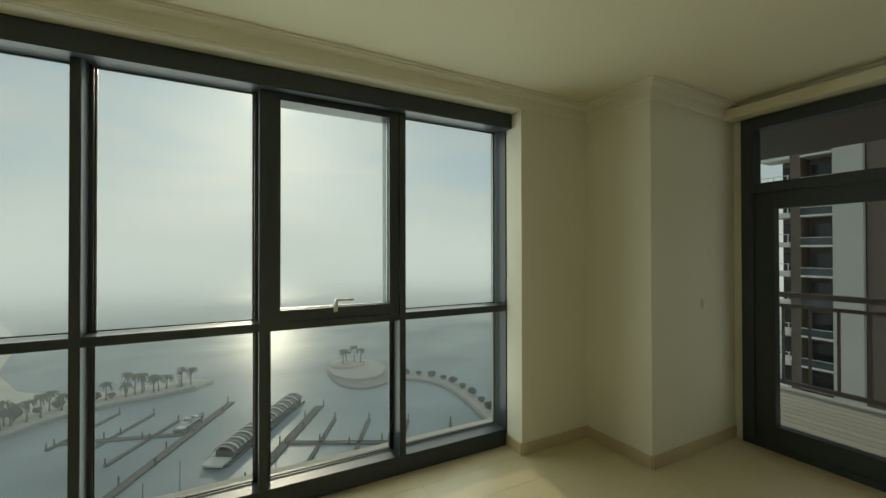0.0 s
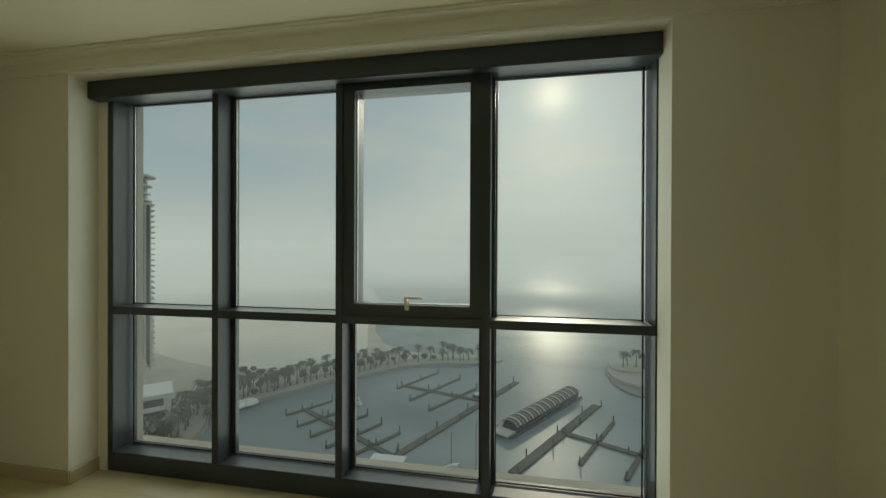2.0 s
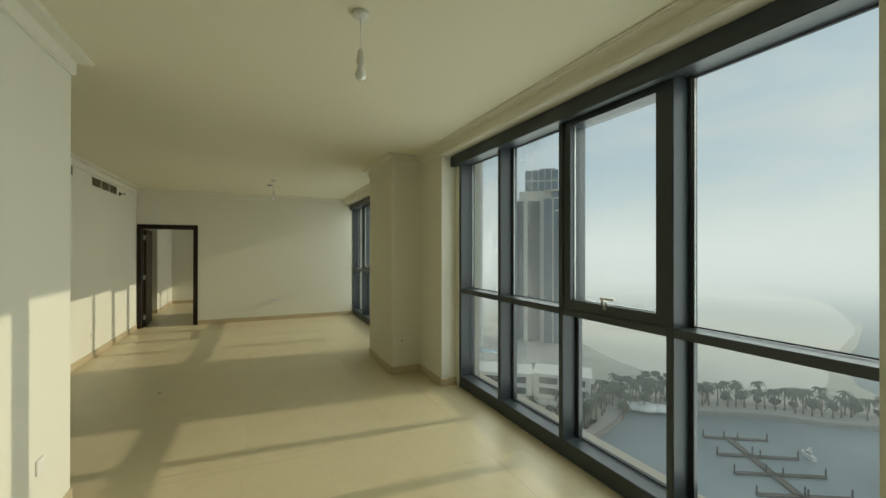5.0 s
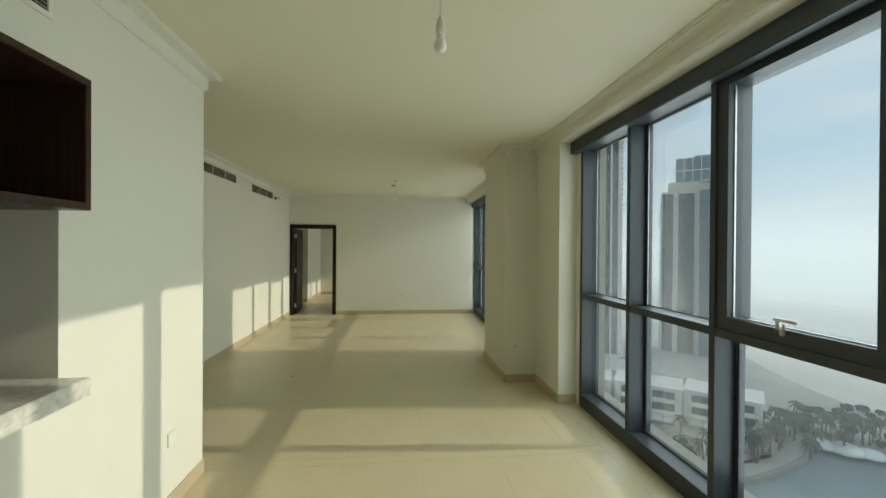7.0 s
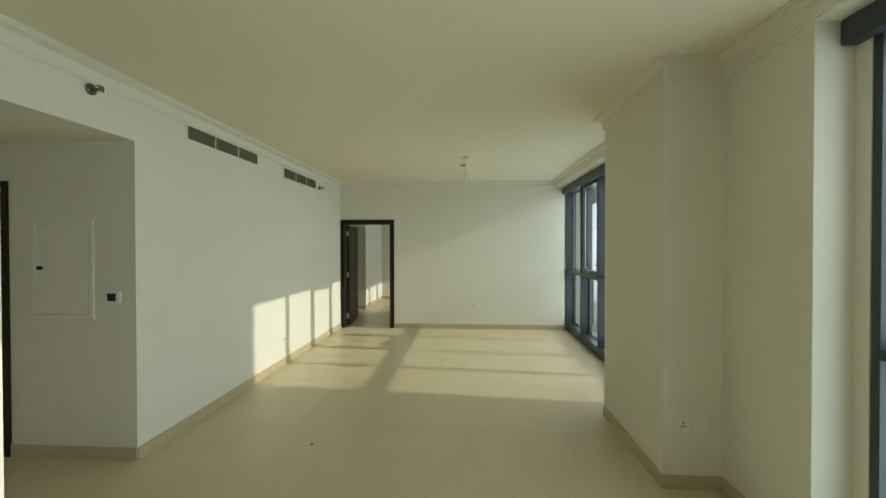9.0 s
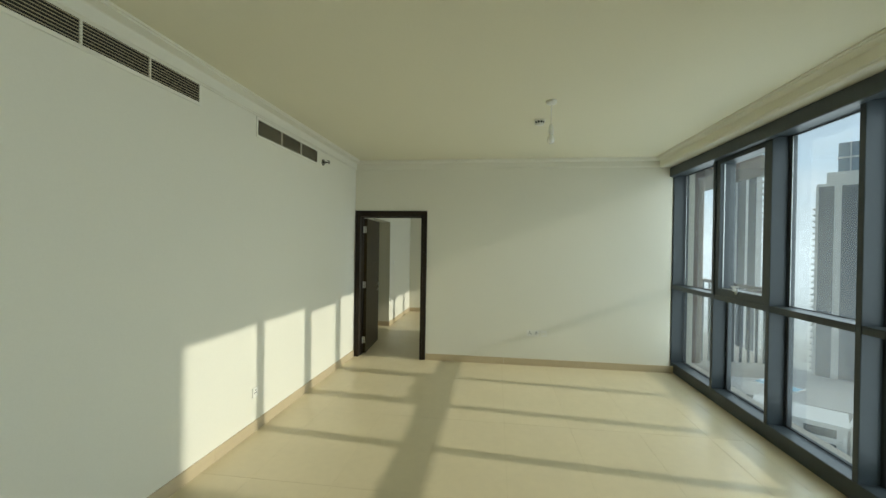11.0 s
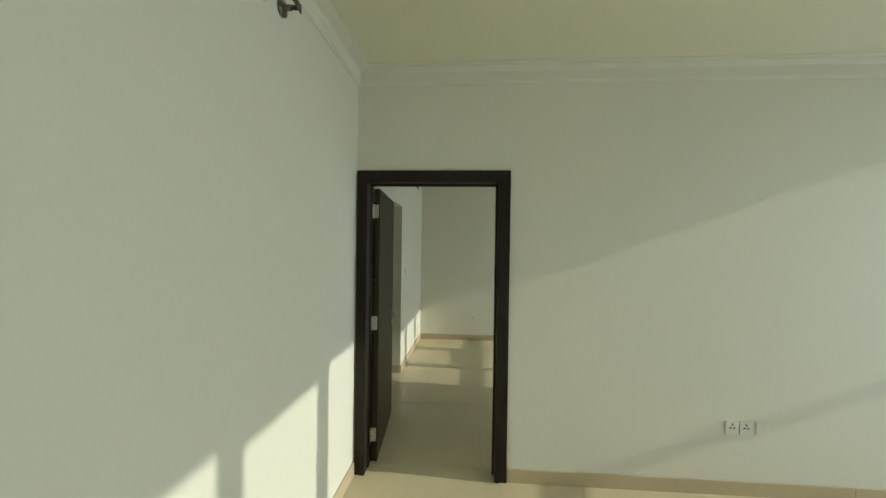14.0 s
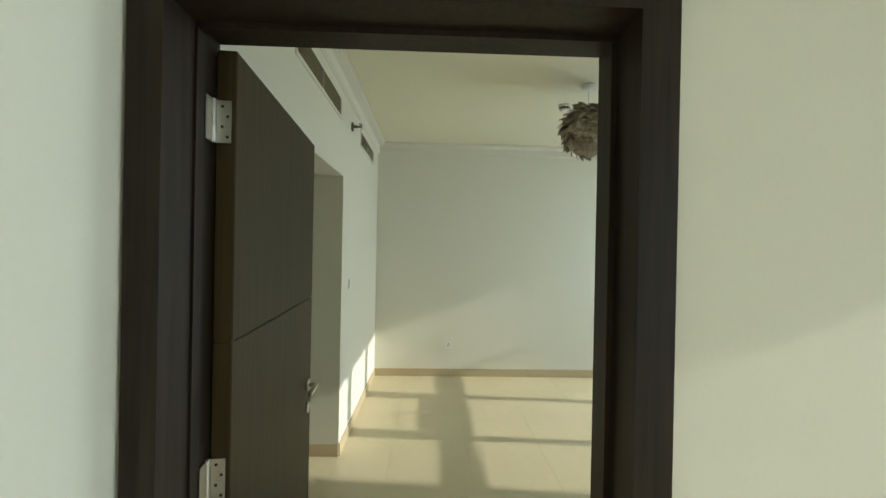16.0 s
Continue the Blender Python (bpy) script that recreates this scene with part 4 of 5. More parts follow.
def palm(h, seed):
    """A date palm: leaning tapered trunk and a crown of arching fronds."""
    r = random.Random(seed)
    p = thing("palm_tree", "tall date palm with a ragged green crown by the water", "palm tree", "palms along the shore")
    lean = Vector((r.uniform(-0.6, 0.6), r.uniform(-0.6, 0.6)))
    bm = bmesh.new()
    rings = []
    for k in range(6):
        s = k / 5
        rad = 0.42 - 0.20 * s + (0.12 if k == 0 else 0)
        c = lean * s * s
        rings.append([bm.verts.new((c.x + rad * math.cos(a * math.pi / 4), c.y + rad * math.sin(a * math.pi / 4), h * s)) for a in range(8)])
    for a, b in zip(rings, rings[1:]):
        for k in range(8):
            bm.faces.new((a[k], a[(k + 1) % 8], b[(k + 1) % 8], b[k]))
    bm.faces.new(rings[-1])
    part("trunk", bm, M_TRUNK, p)
    bm = bmesh.new()
    for k in range(34):
        a, rise, ln = r.uniform(0, 6.283), r.uniform(-0.5, 1.1), r.uniform(3.4, 4.8)
        way, side = Vector((math.cos(a), math.sin(a), 0)), Vector((-math.sin(a), math.cos(a), 0))
        prev = None
        for i in range(5):
            s = i / 4
            c = Vector((lean.x, lean.y, h)) + way * ln * s * (0.75 + 0.25 * math.cos(rise)) + Vector((0, 0, ln * (rise * s * 0.75 - 0.85 * s * s)))
            w = (0.10, 0.36, 0.40, 0.28, 0.04)[i]
            row = (bm.verts.new(c - side * w - Vector((0, 0, w * 0.5))), bm.verts.new(c), bm.verts.new(c + side * w - Vector((0, 0, w * 0.5))))
            if prev:
                bm.faces.new((prev[0], prev[1], row[1], row[0]))
                bm.faces.new((prev[1], prev[2], row[2], row[1]))
            prev = row
    part("crown", bm, M_FROND, p)
    return p


rng = random.Random(21)
kinds = [palm(10.5, 1), palm(8.5, 2), palm(12.0, 3)]
spots = []
for i, q in enumerate(SHORE[8:]):
    d = (SHORE[min(i + 9, len(SHORE) - 1)] - SHORE[i + 7]).normalized()
    nrm = Vector((-d.y, d.x))
    if i < 46 or i % 2 == 0:
        spots.append(q + nrm * rng.uniform(7, 11))
    if i < 48 and i % 3 != 1:
        spots.append(q + nrm * rng.uniform(13, 20) + d * rng.uniform(-2, 2))
spots += [Vector((rng.uniform(-166, -144), rng.uniform(70, 200))) for k in range(16)]
spots += [Vector(p) for p in ((-52, 310), (-48, 314), (-40, 311), (-57, 316), (76, 306), (80, 311), (85, 307), (89, 303))]
for k, s in enumerate(spots):
    base = SEA + (4.7 if s.x > 0 else 1.6)
    m = Matrix.Translation((s.x, s.y, base)) @ pose(0, 0, 0, 0, 0, rng.uniform(0, 360))
    if k < 3:
        kinds[k].matrix_basis = m
    else:
        copy_thing(kinds[k % 3], m)


def clump(seed, r0):
    """A low broad tree: short trunk and many small leaf clusters."""
    r = random.Random(seed)
    t = thing("shade_tree", "low dense round-topped tree on the waterside", "tree", "low trees by the water")
    part("trunk", lathe([(0.28, 0), (0.20, r0 * 0.5), (0.16, r0 * 0.9)], 8), M_TRUNK, t)
    bm = bmesh.new()
    for k in range(130):
        v = Vector((r.gauss(0, 1), r.gauss(0, 1), r.gauss(0, 0.65)))
        v = v.normalized() * r.uniform(0.55, 1.0) * r0
        c = Vector((v.x, v.y, v.z * 0.7 + r0 * 1.15))
        for j in range(3):
            a, b = Vector((r.gauss(0, 1), r.gauss(0, 1), r.gauss(0, 1))).normalized() * r0 * 0.30, Vector((r.gauss(0, 1), r.gauss(0, 1), r.gauss(0, 1))).normalized() * r0 * 0.26
            bm.faces.new([bm.verts.new(c - a), bm.verts.new(c + b), bm.verts.new(c + a), bm.verts.new(c - b)])
    part("crown", bm, M_SHRUB, t)
    return t


trees = [clump(4, 2.6), clump(5, 2.0)]
spots = [ARM[k] + Vector((2.5, 1.0)) for k in range(4, 30, 3)] + [Vector((rng.uniform(-190, -150), rng.uniform(176, 258))) for k in range(34)] + [q + Vector((-16, 9)) for q in SHORE[40:66:2]]
for k, s in enumerate(spots):
    m = Matrix.Translation((s.x, s.y, SEA + 1.5)) @ pose(0, 0, 0, 0, 0, rng.uniform(0, 360)) @ Matrix.Scale(1.0, 4)
    if k < 2:
        trees[k].matrix_basis = m
    else:
        copy_thing(trees[k % 2], m)


def dock(label, trunk, fingers, width=2.6):
    """A floating dock: one long walkway, narrow fingers, piles that stand above the deck."""
    d = thing("floating_dock", label, "dock", "floating docks")

    def walk_way(name, a, b, w):
        a, b = Vector(a), Vector(b)
        ln = (b - a).length
        bm = join(box(0, ln, -w / 2, w / 2, -0.3, 0.55), box(0, ln, -w / 2 - 0.12, -w / 2, 0.0, 0.72), box(0, ln, w / 2, w / 2 + 0.12, 0.0, 0.72))
        o = part(name, bm, M_DECKW, d)
        o.matrix_basis = Matrix.Translation((a.x, a.y, SEA)) @ pose(0, 0, 0, 0, 0, math.degrees(math.atan2(b.y - a.y, b.x - a.x)))

    def pile(p, h=3.4):
        o = part("pile", join(lathe([(0.32, -1.0), (0.32, h)], 8), lathe([(0.38, h), (0.05, h + 0.5)], 8)), M_PILE, d)
        o.location = (p.x, p.y, SEA)

    walk_way("walkway", *trunk, width)
    a, b = Vector(trunk[0]), Vector(trunk[1])
    n = max(2, int((b - a).length / 14))
    nrm = Vector((-(b - a).y, (b - a).x)).normalized() * (width / 2 + 0.5)
    for k in range(n + 1):
        pile(a.lerp(b, k / n) + nrm * (1 if k % 2 else -1))
    for p, q in fingers:
        p, q = Vector(p), Vector(q)
        walk_way("finger", p, q, 1.5)
        pile(p)
        pile(q)
        pile(p.lerp(q, 0.5) + Vector((1.2, 0)))
    return d


dock("grey floating dock with four cross fingers", ((-113, 203), (-50, 164)), [((-119, 194), (-104, 217)), ((-106, 183), (-89, 210)), ((-94, 174), (-77, 203)), ((-82, 166), (-66, 194)), ((-70, 158), (-54, 186))])
dock("grey floating dock with three long fingers", ((-71, 250), (-19, 234)), [((-73, 244), (-54, 281)), ((-60, 227), (-37, 271)), ((-46, 215), (-24, 254))])
dock("long straight pier with mooring piles", ((-66, 130), (1, 271)), [], 3.4)
dock("straight pier beside the floating restaurant", ((0, 161), (46, 240)), [], 4.0)
dock("grey floating dock with short fingers", ((24, 201), (102, 160)), [((27, 173), (50, 218)), ((43, 165), (66, 209)), ((61, 157), (84, 198)), ((82, 148), (102, 184))])


def boat(label, x, y, heading, ln, hull_mat):
    """A motor yacht: pointed hull, deck, raked cabin with dark windows, flying bridge."""
    b = thing("motor_boat", label, "boat", "boats in the marina")
    w = ln * 0.26
    sec = [(-0.5, 0.85, 0.0), (-0.2, 1.0, 0.0), (0.15, 0.95, 0.05), (0.38, 0.55, 0.18), (0.5, 0.03, 0.30)]
    bm = bmesh.new()
    rings = []
    for s, k, up in sec:
        rings.append([bm.verts.new((s * ln, c * w / 2 * k * f, z + up * 1.5)) for c, f, z in ((-1, 1, 1.7), (-1, 0.75, -0.4), (1, 0.75, -0.4), (1, 1, 1.7))])
    for a, c in zip(rings, rings[1:]):
        for k in range(4):
            bm.faces.new((a[k], a[(k + 1) % 4], c[(k + 1) % 4], c[k]))
    bm.faces.new(rings[0])
    bm.faces.new(rings[-1][::-1])
    part("hull", bm, hull_mat, b)
    part("deck", box(-0.42 * ln, 0.2 * ln, -w * 0.40, w * 0.40, 1.7, 1.95, 0.05), M_WHITE, b)
    part("cabin", box(-0.28 * ln, 0.18 * ln, -w * 0.32, w * 0.32, 1.95, 3.3, 0.25), M_WHITE, b)
    part("cabin_glazing", box(-0.26 * ln, 0.185 * ln, -w * 0.325, w * 0.325, 2.4, 2.95, 0.05), M_TDARK, b, "dark cabin windows")
    part("bridge", box(-0.20 * ln, 0.05 * ln, -w * 0.26, w * 0.26, 3.3, 4.0, 0.15), hull_mat, b)
    part("arch", box(-0.18 * ln, -0.12 * ln, -w * 0.28, w * 0.28, 4.0, 5.0, 0.1), M_WHITE, b)
    b.matrix_basis = Matrix.Translation((x, y, SEA)) @ pose(0, 0, 0, 0, 0, heading)
    return b


boat("dark motor yacht moored beside the pier", -17.5, 247, 62, 22, M_HULL)
boat("small white motor boat moored at a finger", -88, 216, 150, 7, M_WHITE)



def sailing_boat(label, x, y, heading, ln, mast):
    """A sailing yacht with bare poles: hull, coachroof, mast with spreaders, boom."""
    b = thing("sailing_boat", label, "boat", "boats in the marina")
    w = ln * 0.28
    bm = bmesh.new()
    rings = []
    for s, k, up in ((-0.5, 0.7, 0.1), (-0.15, 1.0, 0.0), (0.2, 0.85, 0.05), (0.4, 0.42, 0.15), (0.5, 0.03, 0.25)):
        rings.append([bm.verts.new((s * ln, c * w / 2 * k * f, z + up)) for c, f, z in ((-1, 1, 1.2), (-1, 0.6, -0.4), (1, 0.6, -0.4), (1, 1, 1.2))])
    for p, q in zip(rings, rings[1:]):
        for k in range(4):
            bm.faces.new((p[k], p[(k + 1) % 4], q[(k + 1) % 4], q[k]))
    bm.faces.new(rings[0])
    bm.faces.new(rings[-1][::-1])
    part("hull", bm, M_WHITE, b)
    part("coachroof", box(-0.15 * ln, 0.22 * ln, -w * 0.26, w * 0.26, 1.2, 1.75, 0.15), M_WHITE, b)
    part("cockpit", box(-0.42 * ln, -0.18 * ln, -w * 0.26, w * 0.26, 1.22, 1.34), M_DECKW, b)
    m = part("mast", rod((0.06 * ln, 0, 1.7), (0.06 * ln, 0, mast), 0.13, 10), M_PILE, b, "tall bare grey mast")
    for z in (0.45, 0.7):
        part("spreader", rod((0.06 * ln, -w * 0.35, mast * z), (0.06 * ln, w * 0.35, mast * z), 0.05, 6), M_PILE, m)
    part("boom", rod((0.06 * ln, 0, 2.9), (-0.34 * ln, 0, 3.0), 0.14, 8), M_TPALE, b, "boom with a furled pale sail")
    b.matrix_basis = Matrix.Translation((x, y, SEA)) @ pose(0, 0, 0, 0, 0, heading)
    return b


sailing_boat("white sailing yacht with a tall bare mast", -14.5, 153, 25, 12, 23)
sailing_boat("small white sailing yacht with a bare mast", -25, 160, 40, 9, 15)

# floating restaurant
fr = thing("floating_restaurant", "long dark floating restaurant with a slatted roof", "restaurant boat")
a, b = Vector((-5, 193)), Vector((35, 254))
ln = (b - a).length
part("pontoon", box(0, ln, -5.5, 5.5, -0.5, 1.4, 0.1), M_HULL, fr)
part("cabin", box(6, ln - 2, -4.2, 4.2, 1.4, 3.8, 0.1), M_TDARK, fr)
def arched(x0, x1, half, z0, rise, thick, steps=8):
    """A barrel roof along x."""
    bm = bmesh.new()
    rows = []
    for k in range(steps + 1):
        u = -1 + 2 * k / steps
        y, z = half * u, z0 + rise * math.sqrt(max(0.0, 1 - u * u * 0.96))
        rows.append([bm.verts.new(c) for c in ((x0, y, z), (x1, y, z), (x1, y, z + thick), (x0, y, z + thick))])
    for p, q in zip(rows, rows[1:]):
        for k in range(4):
            bm.faces.new((p[k], p[(k + 1) % 4], q[(k + 1) % 4], q[k]))
    bm.faces.new(rows[0])
    bm.faces.new(rows[-1][::-1])
    return bm


part("canopy", arched(5, ln - 1, 4.7, 3.2, 2.6, 0.2), M_DECKW, fr)
for k in range(24):
    x = 5.4 + k * (ln - 8) / 23
    part("roof_slat", arched(x - 0.55, x + 0.55, 4.85, 3.3 + 0.25 * (k % 2), 2.7, 0.22), M_TPALE if k % 2 else M_ROCK, fr)
for k in range(9):
    for y in (-5.2, 5.2):
        part("rail_post", box(3 + k * 7.4 - 0.08, 3 + k * 7.4 + 0.08, y - 0.08, y + 0.08, 1.4, 2.7), M_PILE, fr)
for y in (-5.2, 5.2):
    part("handrail", box(0, ln - 4, y - 0.07, y + 0.07, 2.6, 2.75), M_PILE, fr)
part("foredeck", box(-3, 4, -4.5, 4.5, 1.4, 2.2, 0.1), M_TPALE, fr)
fr.matrix_basis = Matrix.Translation((a.x, a.y, SEA)) @ pose(0, 0, 0, 0, 0, math.degrees(math.atan2(b.y - a.y, b.x - a.x)))

# lighthouse on the mole
lh = thing("lighthouse", "small lattice lighthouse at the tip of the mole", "lighthouse", at=(-29, 316, SEA + 1.6))
part("base", lathe([(2.2, 0), (2.2, 1.2), (1.6, 1.4)], 12), M_PAVE, lh)
part("tower", lathe([(1.3, 1.4), (0.9, 7.0), (1.5, 7.2), (1.5, 7.6)], 12), M_TPALE, lh)
part("lantern", lathe([(0.8, 7.6), (0.8, 9.2)], 10), M_TDARK, lh)
part("cap", lathe([(1.1, 9.2), (0.1, 10.6)], 10), M_TPALE, lh)

# white canopy by the basin and pavilion on the shore
cn = thing("canopy_roof", "white flat canopy roof near the dock head", "canopy", at=(-50, 155, SEA))
part("roof", box(-7, 7, -4, 4, 3.6, 4.0, 0.08), M_WHITE, cn)
for x, y in ((-6, -3.4), (6, -3.4), (-6, 3.4), (6, 3.4)):
    part("post", box(x - 0.15, x + 0.15, y - 0.15, y + 0.15, 0, 3.6), M_PILE, cn)
pv = thing("shell_pavilion", "pale shell-shaped pavilion at the water's edge", "pavilion", at=(-152, 196, SEA + 1.6))
for k, (x, y, r) in enumerate(((0, 0, 6.5), (5, 6, 5.2), (-5, -5, 5.4))):
    part("shell", lathe([(r, 0), (r * 0.93, r * 0.18), (r * 0.7, r * 0.36), (r * 0.35, r * 0.46), (0.05, r * 0.5)], 20, (x, y, 0)), M_WHITE, pv, "", True)


def tower_frame(bearing, dist):
    """A pose at the tower's foot, x across the view and y away from it."""
    a = radians(bearing)
    return Matrix.Translation((dist * math.sin(a), dist * math.cos(a), SEA)) @ pose(0, 0, 0, 0, 0, -bearing)


def storeys(parent, mat, x0, x1, y0, y1, z0, z1, step=3.6, out=0.35, name="floor_band"):
    """Bands that mark the floors of a facade, one object each."""
    bm = bx(bmesh.new(), x0 - out, x1 + out, y0 - out, y1 + out, 0, 0.7)
    bmesh.ops.recalc_face_normals(bm, faces=bm.faces[:])
    me = bpy.data.meshes.new(name)
    bm.to_mesh(me)
    bm.free()
    me.materials.append(mat)
    z = z0
    while z < z1:
        piece(name, me, parent, (0, 0, z))
        z += step


UP = -SEA
tw = thing("residential_tower", "tall bronze-glass tower with a stepped crown and curved balcony rings", "tower")
part("slab", box(-25, -4, 0, 26, 0, UP + 39.5), M_TGLASS, tw, "bronze glass slab")
for x, w in ((-25.2, 0.6), (-16.6, 1.5), (-4.6, 1.1)):
    part("fin", box(x - w, x + w, -0.6, 0.5, 10, UP + 39.5), M_TPALE, tw, "pale vertical strip")
for x in (-22.6, -20.2, -12.6, -10.2, -7.8):
    part("mullion", box(x - 0.12, x + 0.12, -0.25, 0.1, 10, UP + 39), M_TDARK, tw)
part("parapet", box(-25.4, -3.6, -0.4, 26.4, UP + 39.5, UP + 41, 0.1), M_TPALE, tw)
part("setback", box(-21.5, 8, 1, 24, UP + 41, UP + 47.5, 0.1), M_TPALE, tw, "pale set-back storey")
part("shaft", box(-4, 12, -3, 24, 0, UP + 41), M_TBLUE, tw, "blue-grey glass shaft")
for x in (-3.4, 4.0, 11.4):
    part("fin", box(x - 0.5, x + 0.5, -3.7, -2.9, 10, UP + 41), M_TPALE, tw, "pale vertical strip")
for x in (-1.2, 1.2, 6.4, 8.8):
    part("mullion", box(x - 0.12, x + 0.12, -3.25, -2.9, 10, UP + 40), M_TDARK, tw)
part("core", box(12, 21, 0, 22, 0, UP + 30), M_TPALE, tw, "pale balcony stack")
for x0, x1 in ((12.4, 17.4), (18.6, 20.4)):
    part("glazing", box(x0, x1, -0.15, 0.2, 12, UP + 28.5), M_TDARK, tw)
storeys(tw, M_TPALE, 12.2, 17.6, -1.6, 20, 12, UP + 29, 3.6, 0.3, "balcony")
storeys(tw, M_TPALE, 20.2, 22.8, 0.6, 20, 12, UP + 29, 3.6, 0.3, "side_balcony")
storeys(tw, M_TPALE, -27.0, -24.4, 2, 14, 14, UP + 27, 3.6, 0.3, "corner_balcony")
storeys(tw, M_TDARK, -24.9, -4.1, 0.0, 25, 12, UP + 38, 3.6, 0.06, "floor_band")
for z, rad in ((31, 13.5), (35.5, 12.5), (40.5, 13.5), (46.5, 15.5)):
    part("crown_ring", lathe([(rad - 1.2, z), (rad, z + 0.2), (rad, z + 1.1), (rad - 0.5, z + 1.3)], 32, (9, 10, UP)), M_TPALE, tw)
part("crown_drum", lathe([(10.8, 30), (10.8, 47)], 32, (9, 10, UP)), M_TBLUE, tw, "round glass drum behind the rings")
part("crown_box", box(-17, 8, 3, 20, UP + 47.5, UP + 64, 0.1), M_TBLUE, tw, "glass box at the top")
for x in (-12, -7, -2, 3):
    part("crown_post", box(x - 0.25, x + 0.25, 2.7, 3.05, UP + 47.5, UP + 64.4), M_TPALE, tw)
part("crown_rail", box(-17.4, 8.4, 2.6, 20.4, UP + 55.2, UP + 55.9), M_TPALE, tw)
part("crane_arm", box(-6, 6, 9.6, 10.4, UP + 65.6, UP + 66.4), M_PILE, tw)
part("crane_post", box(-1.4, -0.6, 9.6, 10.4, UP + 64, UP + 65.7), M_PILE, tw)
tw.matrix_basis = tower_frame(-50.2, 318)

tb = thing("white_tower", "tall white residential tower with stacked balconies", "tower")
part("body", box(-9, 9, 0, 24, 0, UP + 105), M_TWHITE, tb)
for x0, x1 in ((-8.6, -3.2), (-2.2, 1.6), (2.8, 6.4)):
    part("glazing", box(x0, x1, -0.2, 0.3, 8, UP + 102), M_TDARK, tb)
storeys(tb, M_TWHITE, -9.2, -3.0, -1.7, 3, 10, UP + 103, 3.5, 0.3, "balcony")
storeys(tb, M_TWHITE, 6.6, 9.6, -1.4, 5, 10, UP + 103, 3.5, 0.2, "balcony")
tb.matrix_basis = tower_frame(-61.0, 292)


def terrace_house(m, label):
    """A low white block: three storeys of deep openings, cornice, slanting awnings."""
    h = thing("podium_building", label, "building", "podium row")
    part("wall", boxes((-11, 11, 0.8, 14, 0, 13), (-11, -10, 0, 0.8, 0, 13), (10, 11, 0, 0.8, 0, 13), (-0.5, 0.5, 0, 0.8, 0, 13), (-10, 10, 0, 0.8, 12, 13), (-10, 10, 0, 0.8, 7.8, 8.6), (-10, 10, 0, 0.8, 3.6, 4.2)), M_TWHITE, h)
    part("roof", box(-11.5, 11.5, -0.6, 14.2, 13, 13.6, 0.05), M_TWHITE, h)
    for x in (-5.2, 5.2):
        for z in (4.4, 8.8):
            part("window", box(x - 3.6, x + 3.6, 0.6, 0.85, z, z + 2.9), M_TDARK, h)
            part("balcony_rail", box(x - 3.8, x + 3.8, -1.2, -1.05, z - 0.3, z + 0.9), M_TWHITE, h)
            part("balcony_slab", box(x - 3.9, x + 3.9, -1.3, 0.6, z - 0.6, z - 0.3), M_TWHITE, h)
        for s in (-1.9, 1.9):
            bm = box(x + s - 1.6, x + s + 1.6, -2.6, 0.2, 0, 0.12)
            for v in bm.verts:
                v.co.z += 2.1 + 0.45 * v.co.y + 1.0
            part("awning", bm, M_WHITE, h, "white slanting awning")
    h.matrix_basis = m
    return h


first = terrace_house(Matrix.Translation((-172, 154, SEA + 1.6)) @ pose(0, 0, 0, 0, 0, 46), "low white podium block with deep balconies and awnings")
for x, y, rot in ((-190, 128, 54), (-205, 99, 62), (-216, 67, 70)):
    copy_thing(first, Matrix.Translation((x, y, SEA + 1.6)) @ pose(0, 0, 0, 0, 0, rot))
for o in [q for q in scene.objects if q.name.startswith("podium_building")]:
    o.scale = (1.4, 1.4, 1.35)
deck = structure("podium_deck", polygon([(-182, 176), (-196, 168), (-212, 140), (-228, 108), (-240, 70), (-300, 90), (-290, 170), (-230, 215)], SEA + 1.4, SEA + 18.5), M_PAVE, "roof terrace behind the podium row", "terrace")
pool = thing("swimming_pool", "turquoise pool on the podium roof", "pool", at=(-236, 150, SEA + 18.5))
part("basin", box(-10, 10, -5, 5, 0, 0.3, 0.1), M_TWHITE, pool)
part("surface", box(-9.3, 9.3, -4.3, 4.3, 0.3, 0.33), M_POOL, pool, "turquoise water")
pool.rotation_euler[2] = radians(35)

# ---- balcony beyond the door ----
structure("balcony_slab", boxes((XE + 0.2, 6.40, -2.0, 3.4, -0.30, -0.06)), M_CONC, "concrete balcony slab", "balcony")
structure("balcony_soffit", boxes((XE + 0.2, 6.6, -2.0, 3.6, 2.84, 3.0)), M_BROWN, "brown balcony soffit", "ceiling")
dk = thing("decking", "pale timber balcony decking boards", "decking", kind="structure")
bm = box(0, 0.125, -2.0, 3.4, 0, 0.028)
me = bpy.data.meshes.new("board")
bm.to_mesh(me)
bm.free()
me.materials.append(M_DECK)
for k in range(14):
    piece("board", me, dk, (XE + 0.21 + k * 0.135, 0, -0.06))
rl = thing("balcony_railing", "bronze balcony railing with upright bars", "railing", at=(6.25, 0, -0.06))
part("handrail", box(-0.045, 0.045, -2.0, 3.4, 1.14, 1.20, 0.008), M_RAIL, rl)
part("upper_rail", box(-0.02, 0.02, -2.0, 3.4, 1.02, 1.06, 0.004), M_RAIL, rl)
part("lower_rail", box(-0.02, 0.02, -2.0, 3.4, 0.10, 0.15, 0.004), M_RAIL, rl)
for k in range(22):
    y = -1.9 + k * 0.25
    part("bar", box(-0.012, 0.012, y - 0.012, y + 0.012, 0.15, 1.02), M_RAIL, rl)
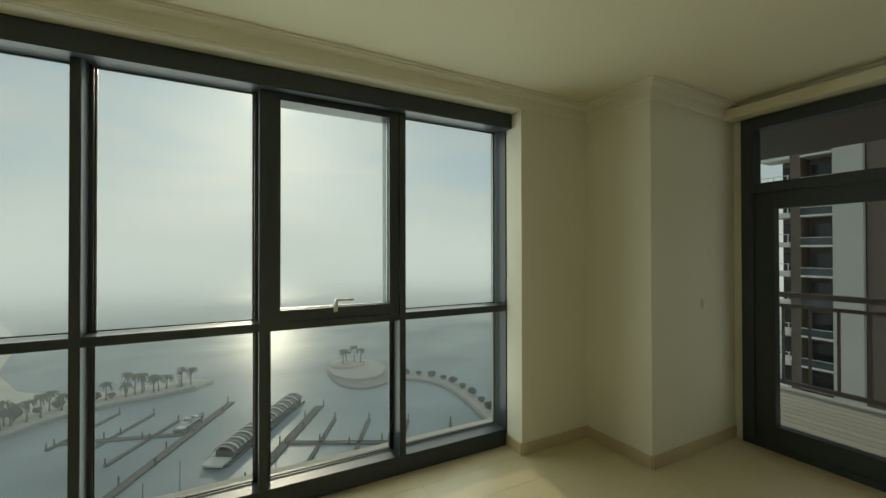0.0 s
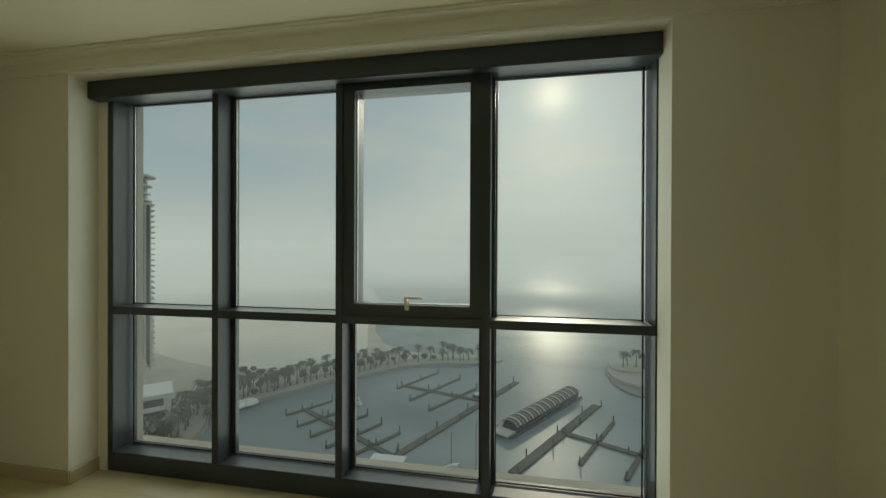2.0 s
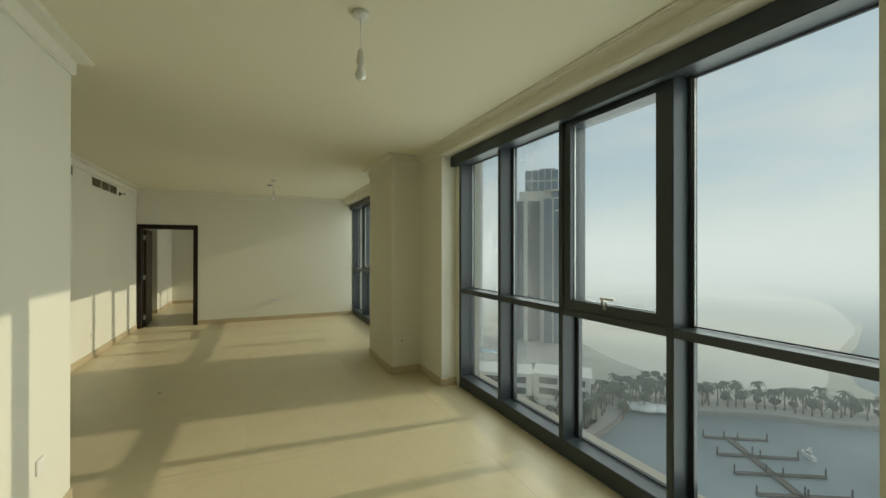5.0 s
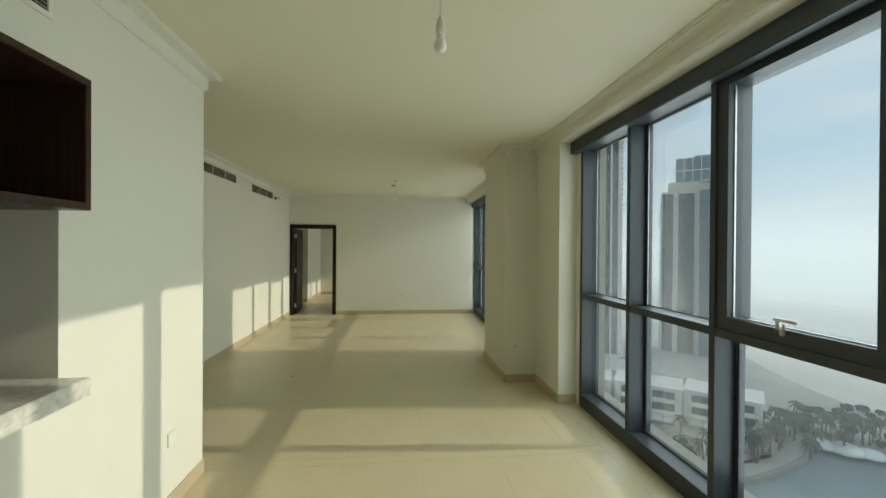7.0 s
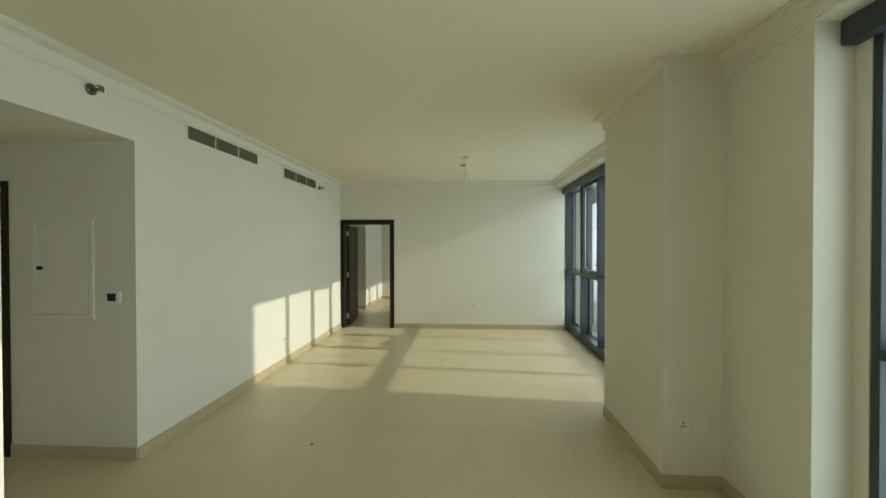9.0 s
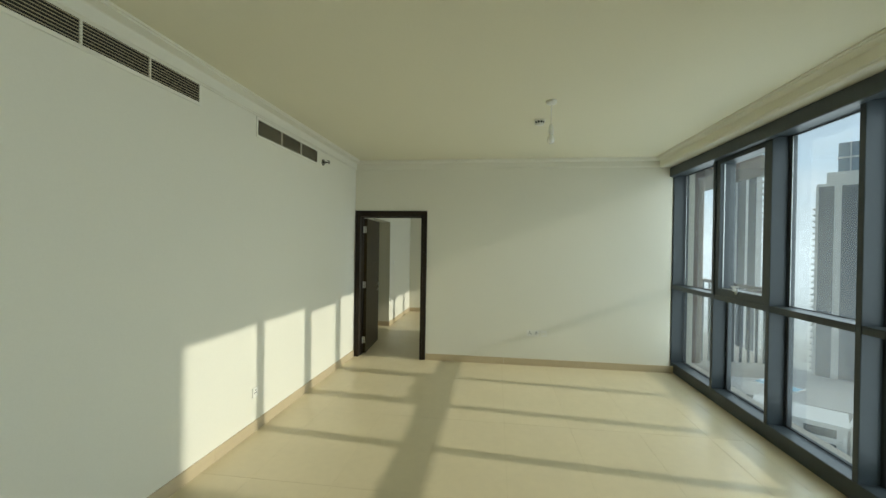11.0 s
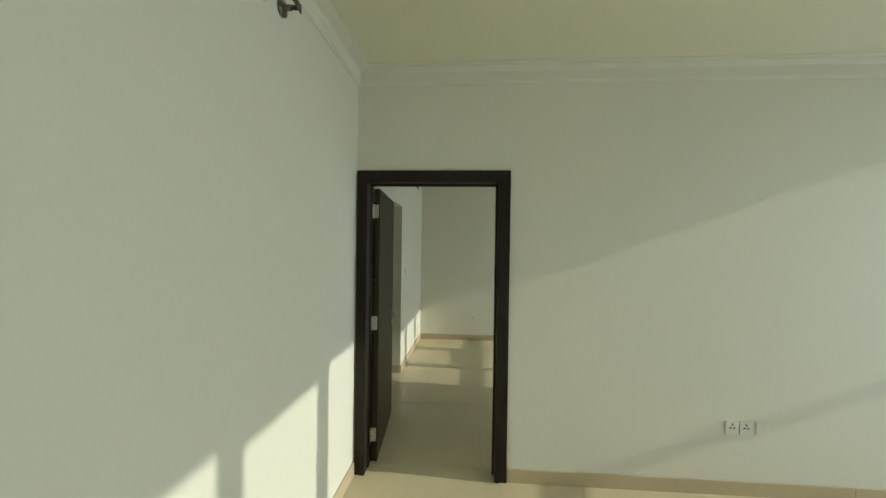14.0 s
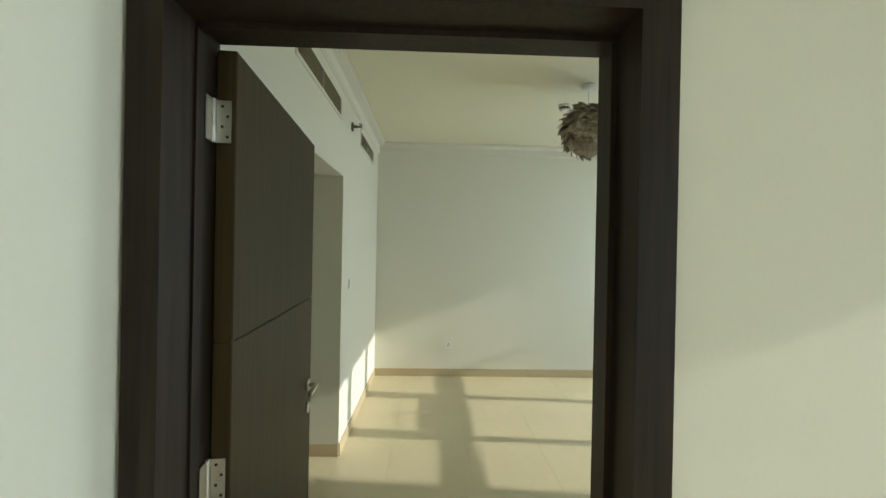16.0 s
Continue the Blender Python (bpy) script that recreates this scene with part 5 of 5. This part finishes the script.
for y in (-1.9, -0.4, 1.1, 2.6):
    part("post", box(-0.03, 0.03, y - 0.03, y + 0.03, 0, 1.14), M_RAIL, rl)

# neighbouring wing seen from the balcony
wg = thing("neighbour_wing", "brown clad apartment wing with recessed balconies", "building", at=(56, 0, 0))
part("wall", boxes((0, 16, -42, 15.4, -88, 56), (2.2, 16, 15.4, 23.1, -88, 56)), M_BROWN, wg)
part("pilaster", box(-0.6, 0.0, 15.5, 17.8, -88, 56, 0.02), M_TPALE, wg, "pale vertical pilaster")
part("pier", box(-0.1, 2.2, 20.6, 21.5, -88, 56), M_BROWN, wg)
for k in range(-14, 14):
    z = k * 3.3 - 1.2
    bal = part("balcony", boxes((-0.2, 2.2, 17.8, 20.6, z, z + 0.22), (-0.4, 2.2, 21.5, 24.3, z, z + 0.55)), M_TWHITE, wg)
    part("rail", boxes((-0.4, -0.32, 21.5, 24.3, z + 1.40, z + 1.47), (-0.4, -0.32, 21.6, 21.68, z + 0.55, z + 1.40), (-0.4, -0.32, 22.9, 22.98, z + 0.55, z + 1.40), (-0.4, -0.32, 24.2, 24.3, z + 0.55, z + 1.40), (-0.2, -0.14, 17.8, 20.6, z + 1.0, z + 1.06)), M_TWHITE, bal)
    part("parapet", boxes((-0.15, -0.10, 17.8, 20.6, z + 0.22, z + 1.0)), M_TGLASS, bal, "dark glass parapet")
    part("window", boxes((2.05, 2.2, 17.9, 20.4, z + 0.3, z + 2.6)), M_TDARK, wg)
    part("window", boxes((2.05, 2.2, 21.6, 23.0, z + 0.6, z + 2.7)), M_TDARK, wg)

# side balcony past the far window
sb = thing("side_balcony", "neighbouring balcony with an upright-bar railing", "balcony", at=(-8.0, 3.46, 0))
part("slab", boxes((-3.5, 0.0, -0.30, 1.2, -0.25, -0.03)), M_CONC, sb)
part("soffit", box(-3.5, 0.25, -0.20, 1.05, 2.86, 3.06, 0.01), M_BROWN, sb, "dark slab of the balcony above")
part("side_screen", box(-0.02, 0.16, -0.20, -0.04, -0.03, 2.86, 0.004), M_BROWN, sb, "brown upright post under the slab")
part("handrail", boxes((-0.05, 0.02, 0.0, 1.2, 1.02, 1.08), (-3.5, 0.02, 1.15, 1.21, 1.02, 1.08)), M_RAIL, sb)
for k in range(11):
    part("bar", boxes((-0.03, 0.0, 0.03 + k * 0.11, 0.055 + k * 0.11, -0.03, 1.02)), M_FRAME, sb)
for k in range(12):
    part("bar", boxes((-0.4 - k * 0.25, -0.375 - k * 0.25, 1.165, 1.195, -0.03, 1.02)), M_FRAME, sb)

# ---- floors ----
floor = structure("floor", boxes((BX0 - 0.2, XE + 0.2, -4.2, YG + 0.05, -0.20, -0.001)), M_GROUT, "beige porcelain tile floor with fine joints", "floor")


def tile_mesh(w, d):
    bm = box(0.0006, w - 0.0006, 0.0006, d - 0.0006, -0.008, 0.0)
    for v in bm.verts:
        if v.co.z > -0.001:
            v.co.x += 0.0005 if v.co.x < w / 2 else -0.0005
            v.co.y += 0.0005 if v.co.y < d / 2 else -0.0005
    bmesh.ops.recalc_face_normals(bm, faces=bm.faces[:])
    me = bpy.data.meshes.new("floor_tile")
    bm.to_mesh(me)
    bm.free()
    me.materials.append(M_TILE)
    return me


TILES = {}


def lay(x0, x1, y0, y1, ox=0.0, oy=0.0, w=1.2, d=0.6):
    """Tiles in straight bond over a rectangle, cut at its edges."""
    x = x0 - ox
    while x < x1 - 0.005:
        a, b = max(x, x0), min(x + w, x1)
        y = y0 - oy
        while y < y1 - 0.005:
            c, e = max(y, y0), min(y + d, y1)
            size = (round(b - a, 3), round(e - c, 3))
            if min(size) > 0.01:
                if size not in TILES:
                    TILES[size] = tile_mesh(*size)
                piece("floor_tile", TILES[size], floor, (a, c, 0.0))
            y += d
        x += w


lay(XW - 0.15, XK, YS, YN, 0.3, 0.2)
lay(XK, XE, YK, YN, 0.55, 0.2)
lay(XW, WX1, YN, YF, 0.5, 0.0)
lay(XH, XK, -4.0, YS, 0.1, 0.2)
lay(BX0, XW - 0.15, BYS, 2.12, 0.7, 0.2)
lay(-9.45, -8.30, -3.0, BYS, 0.3, 0.1)
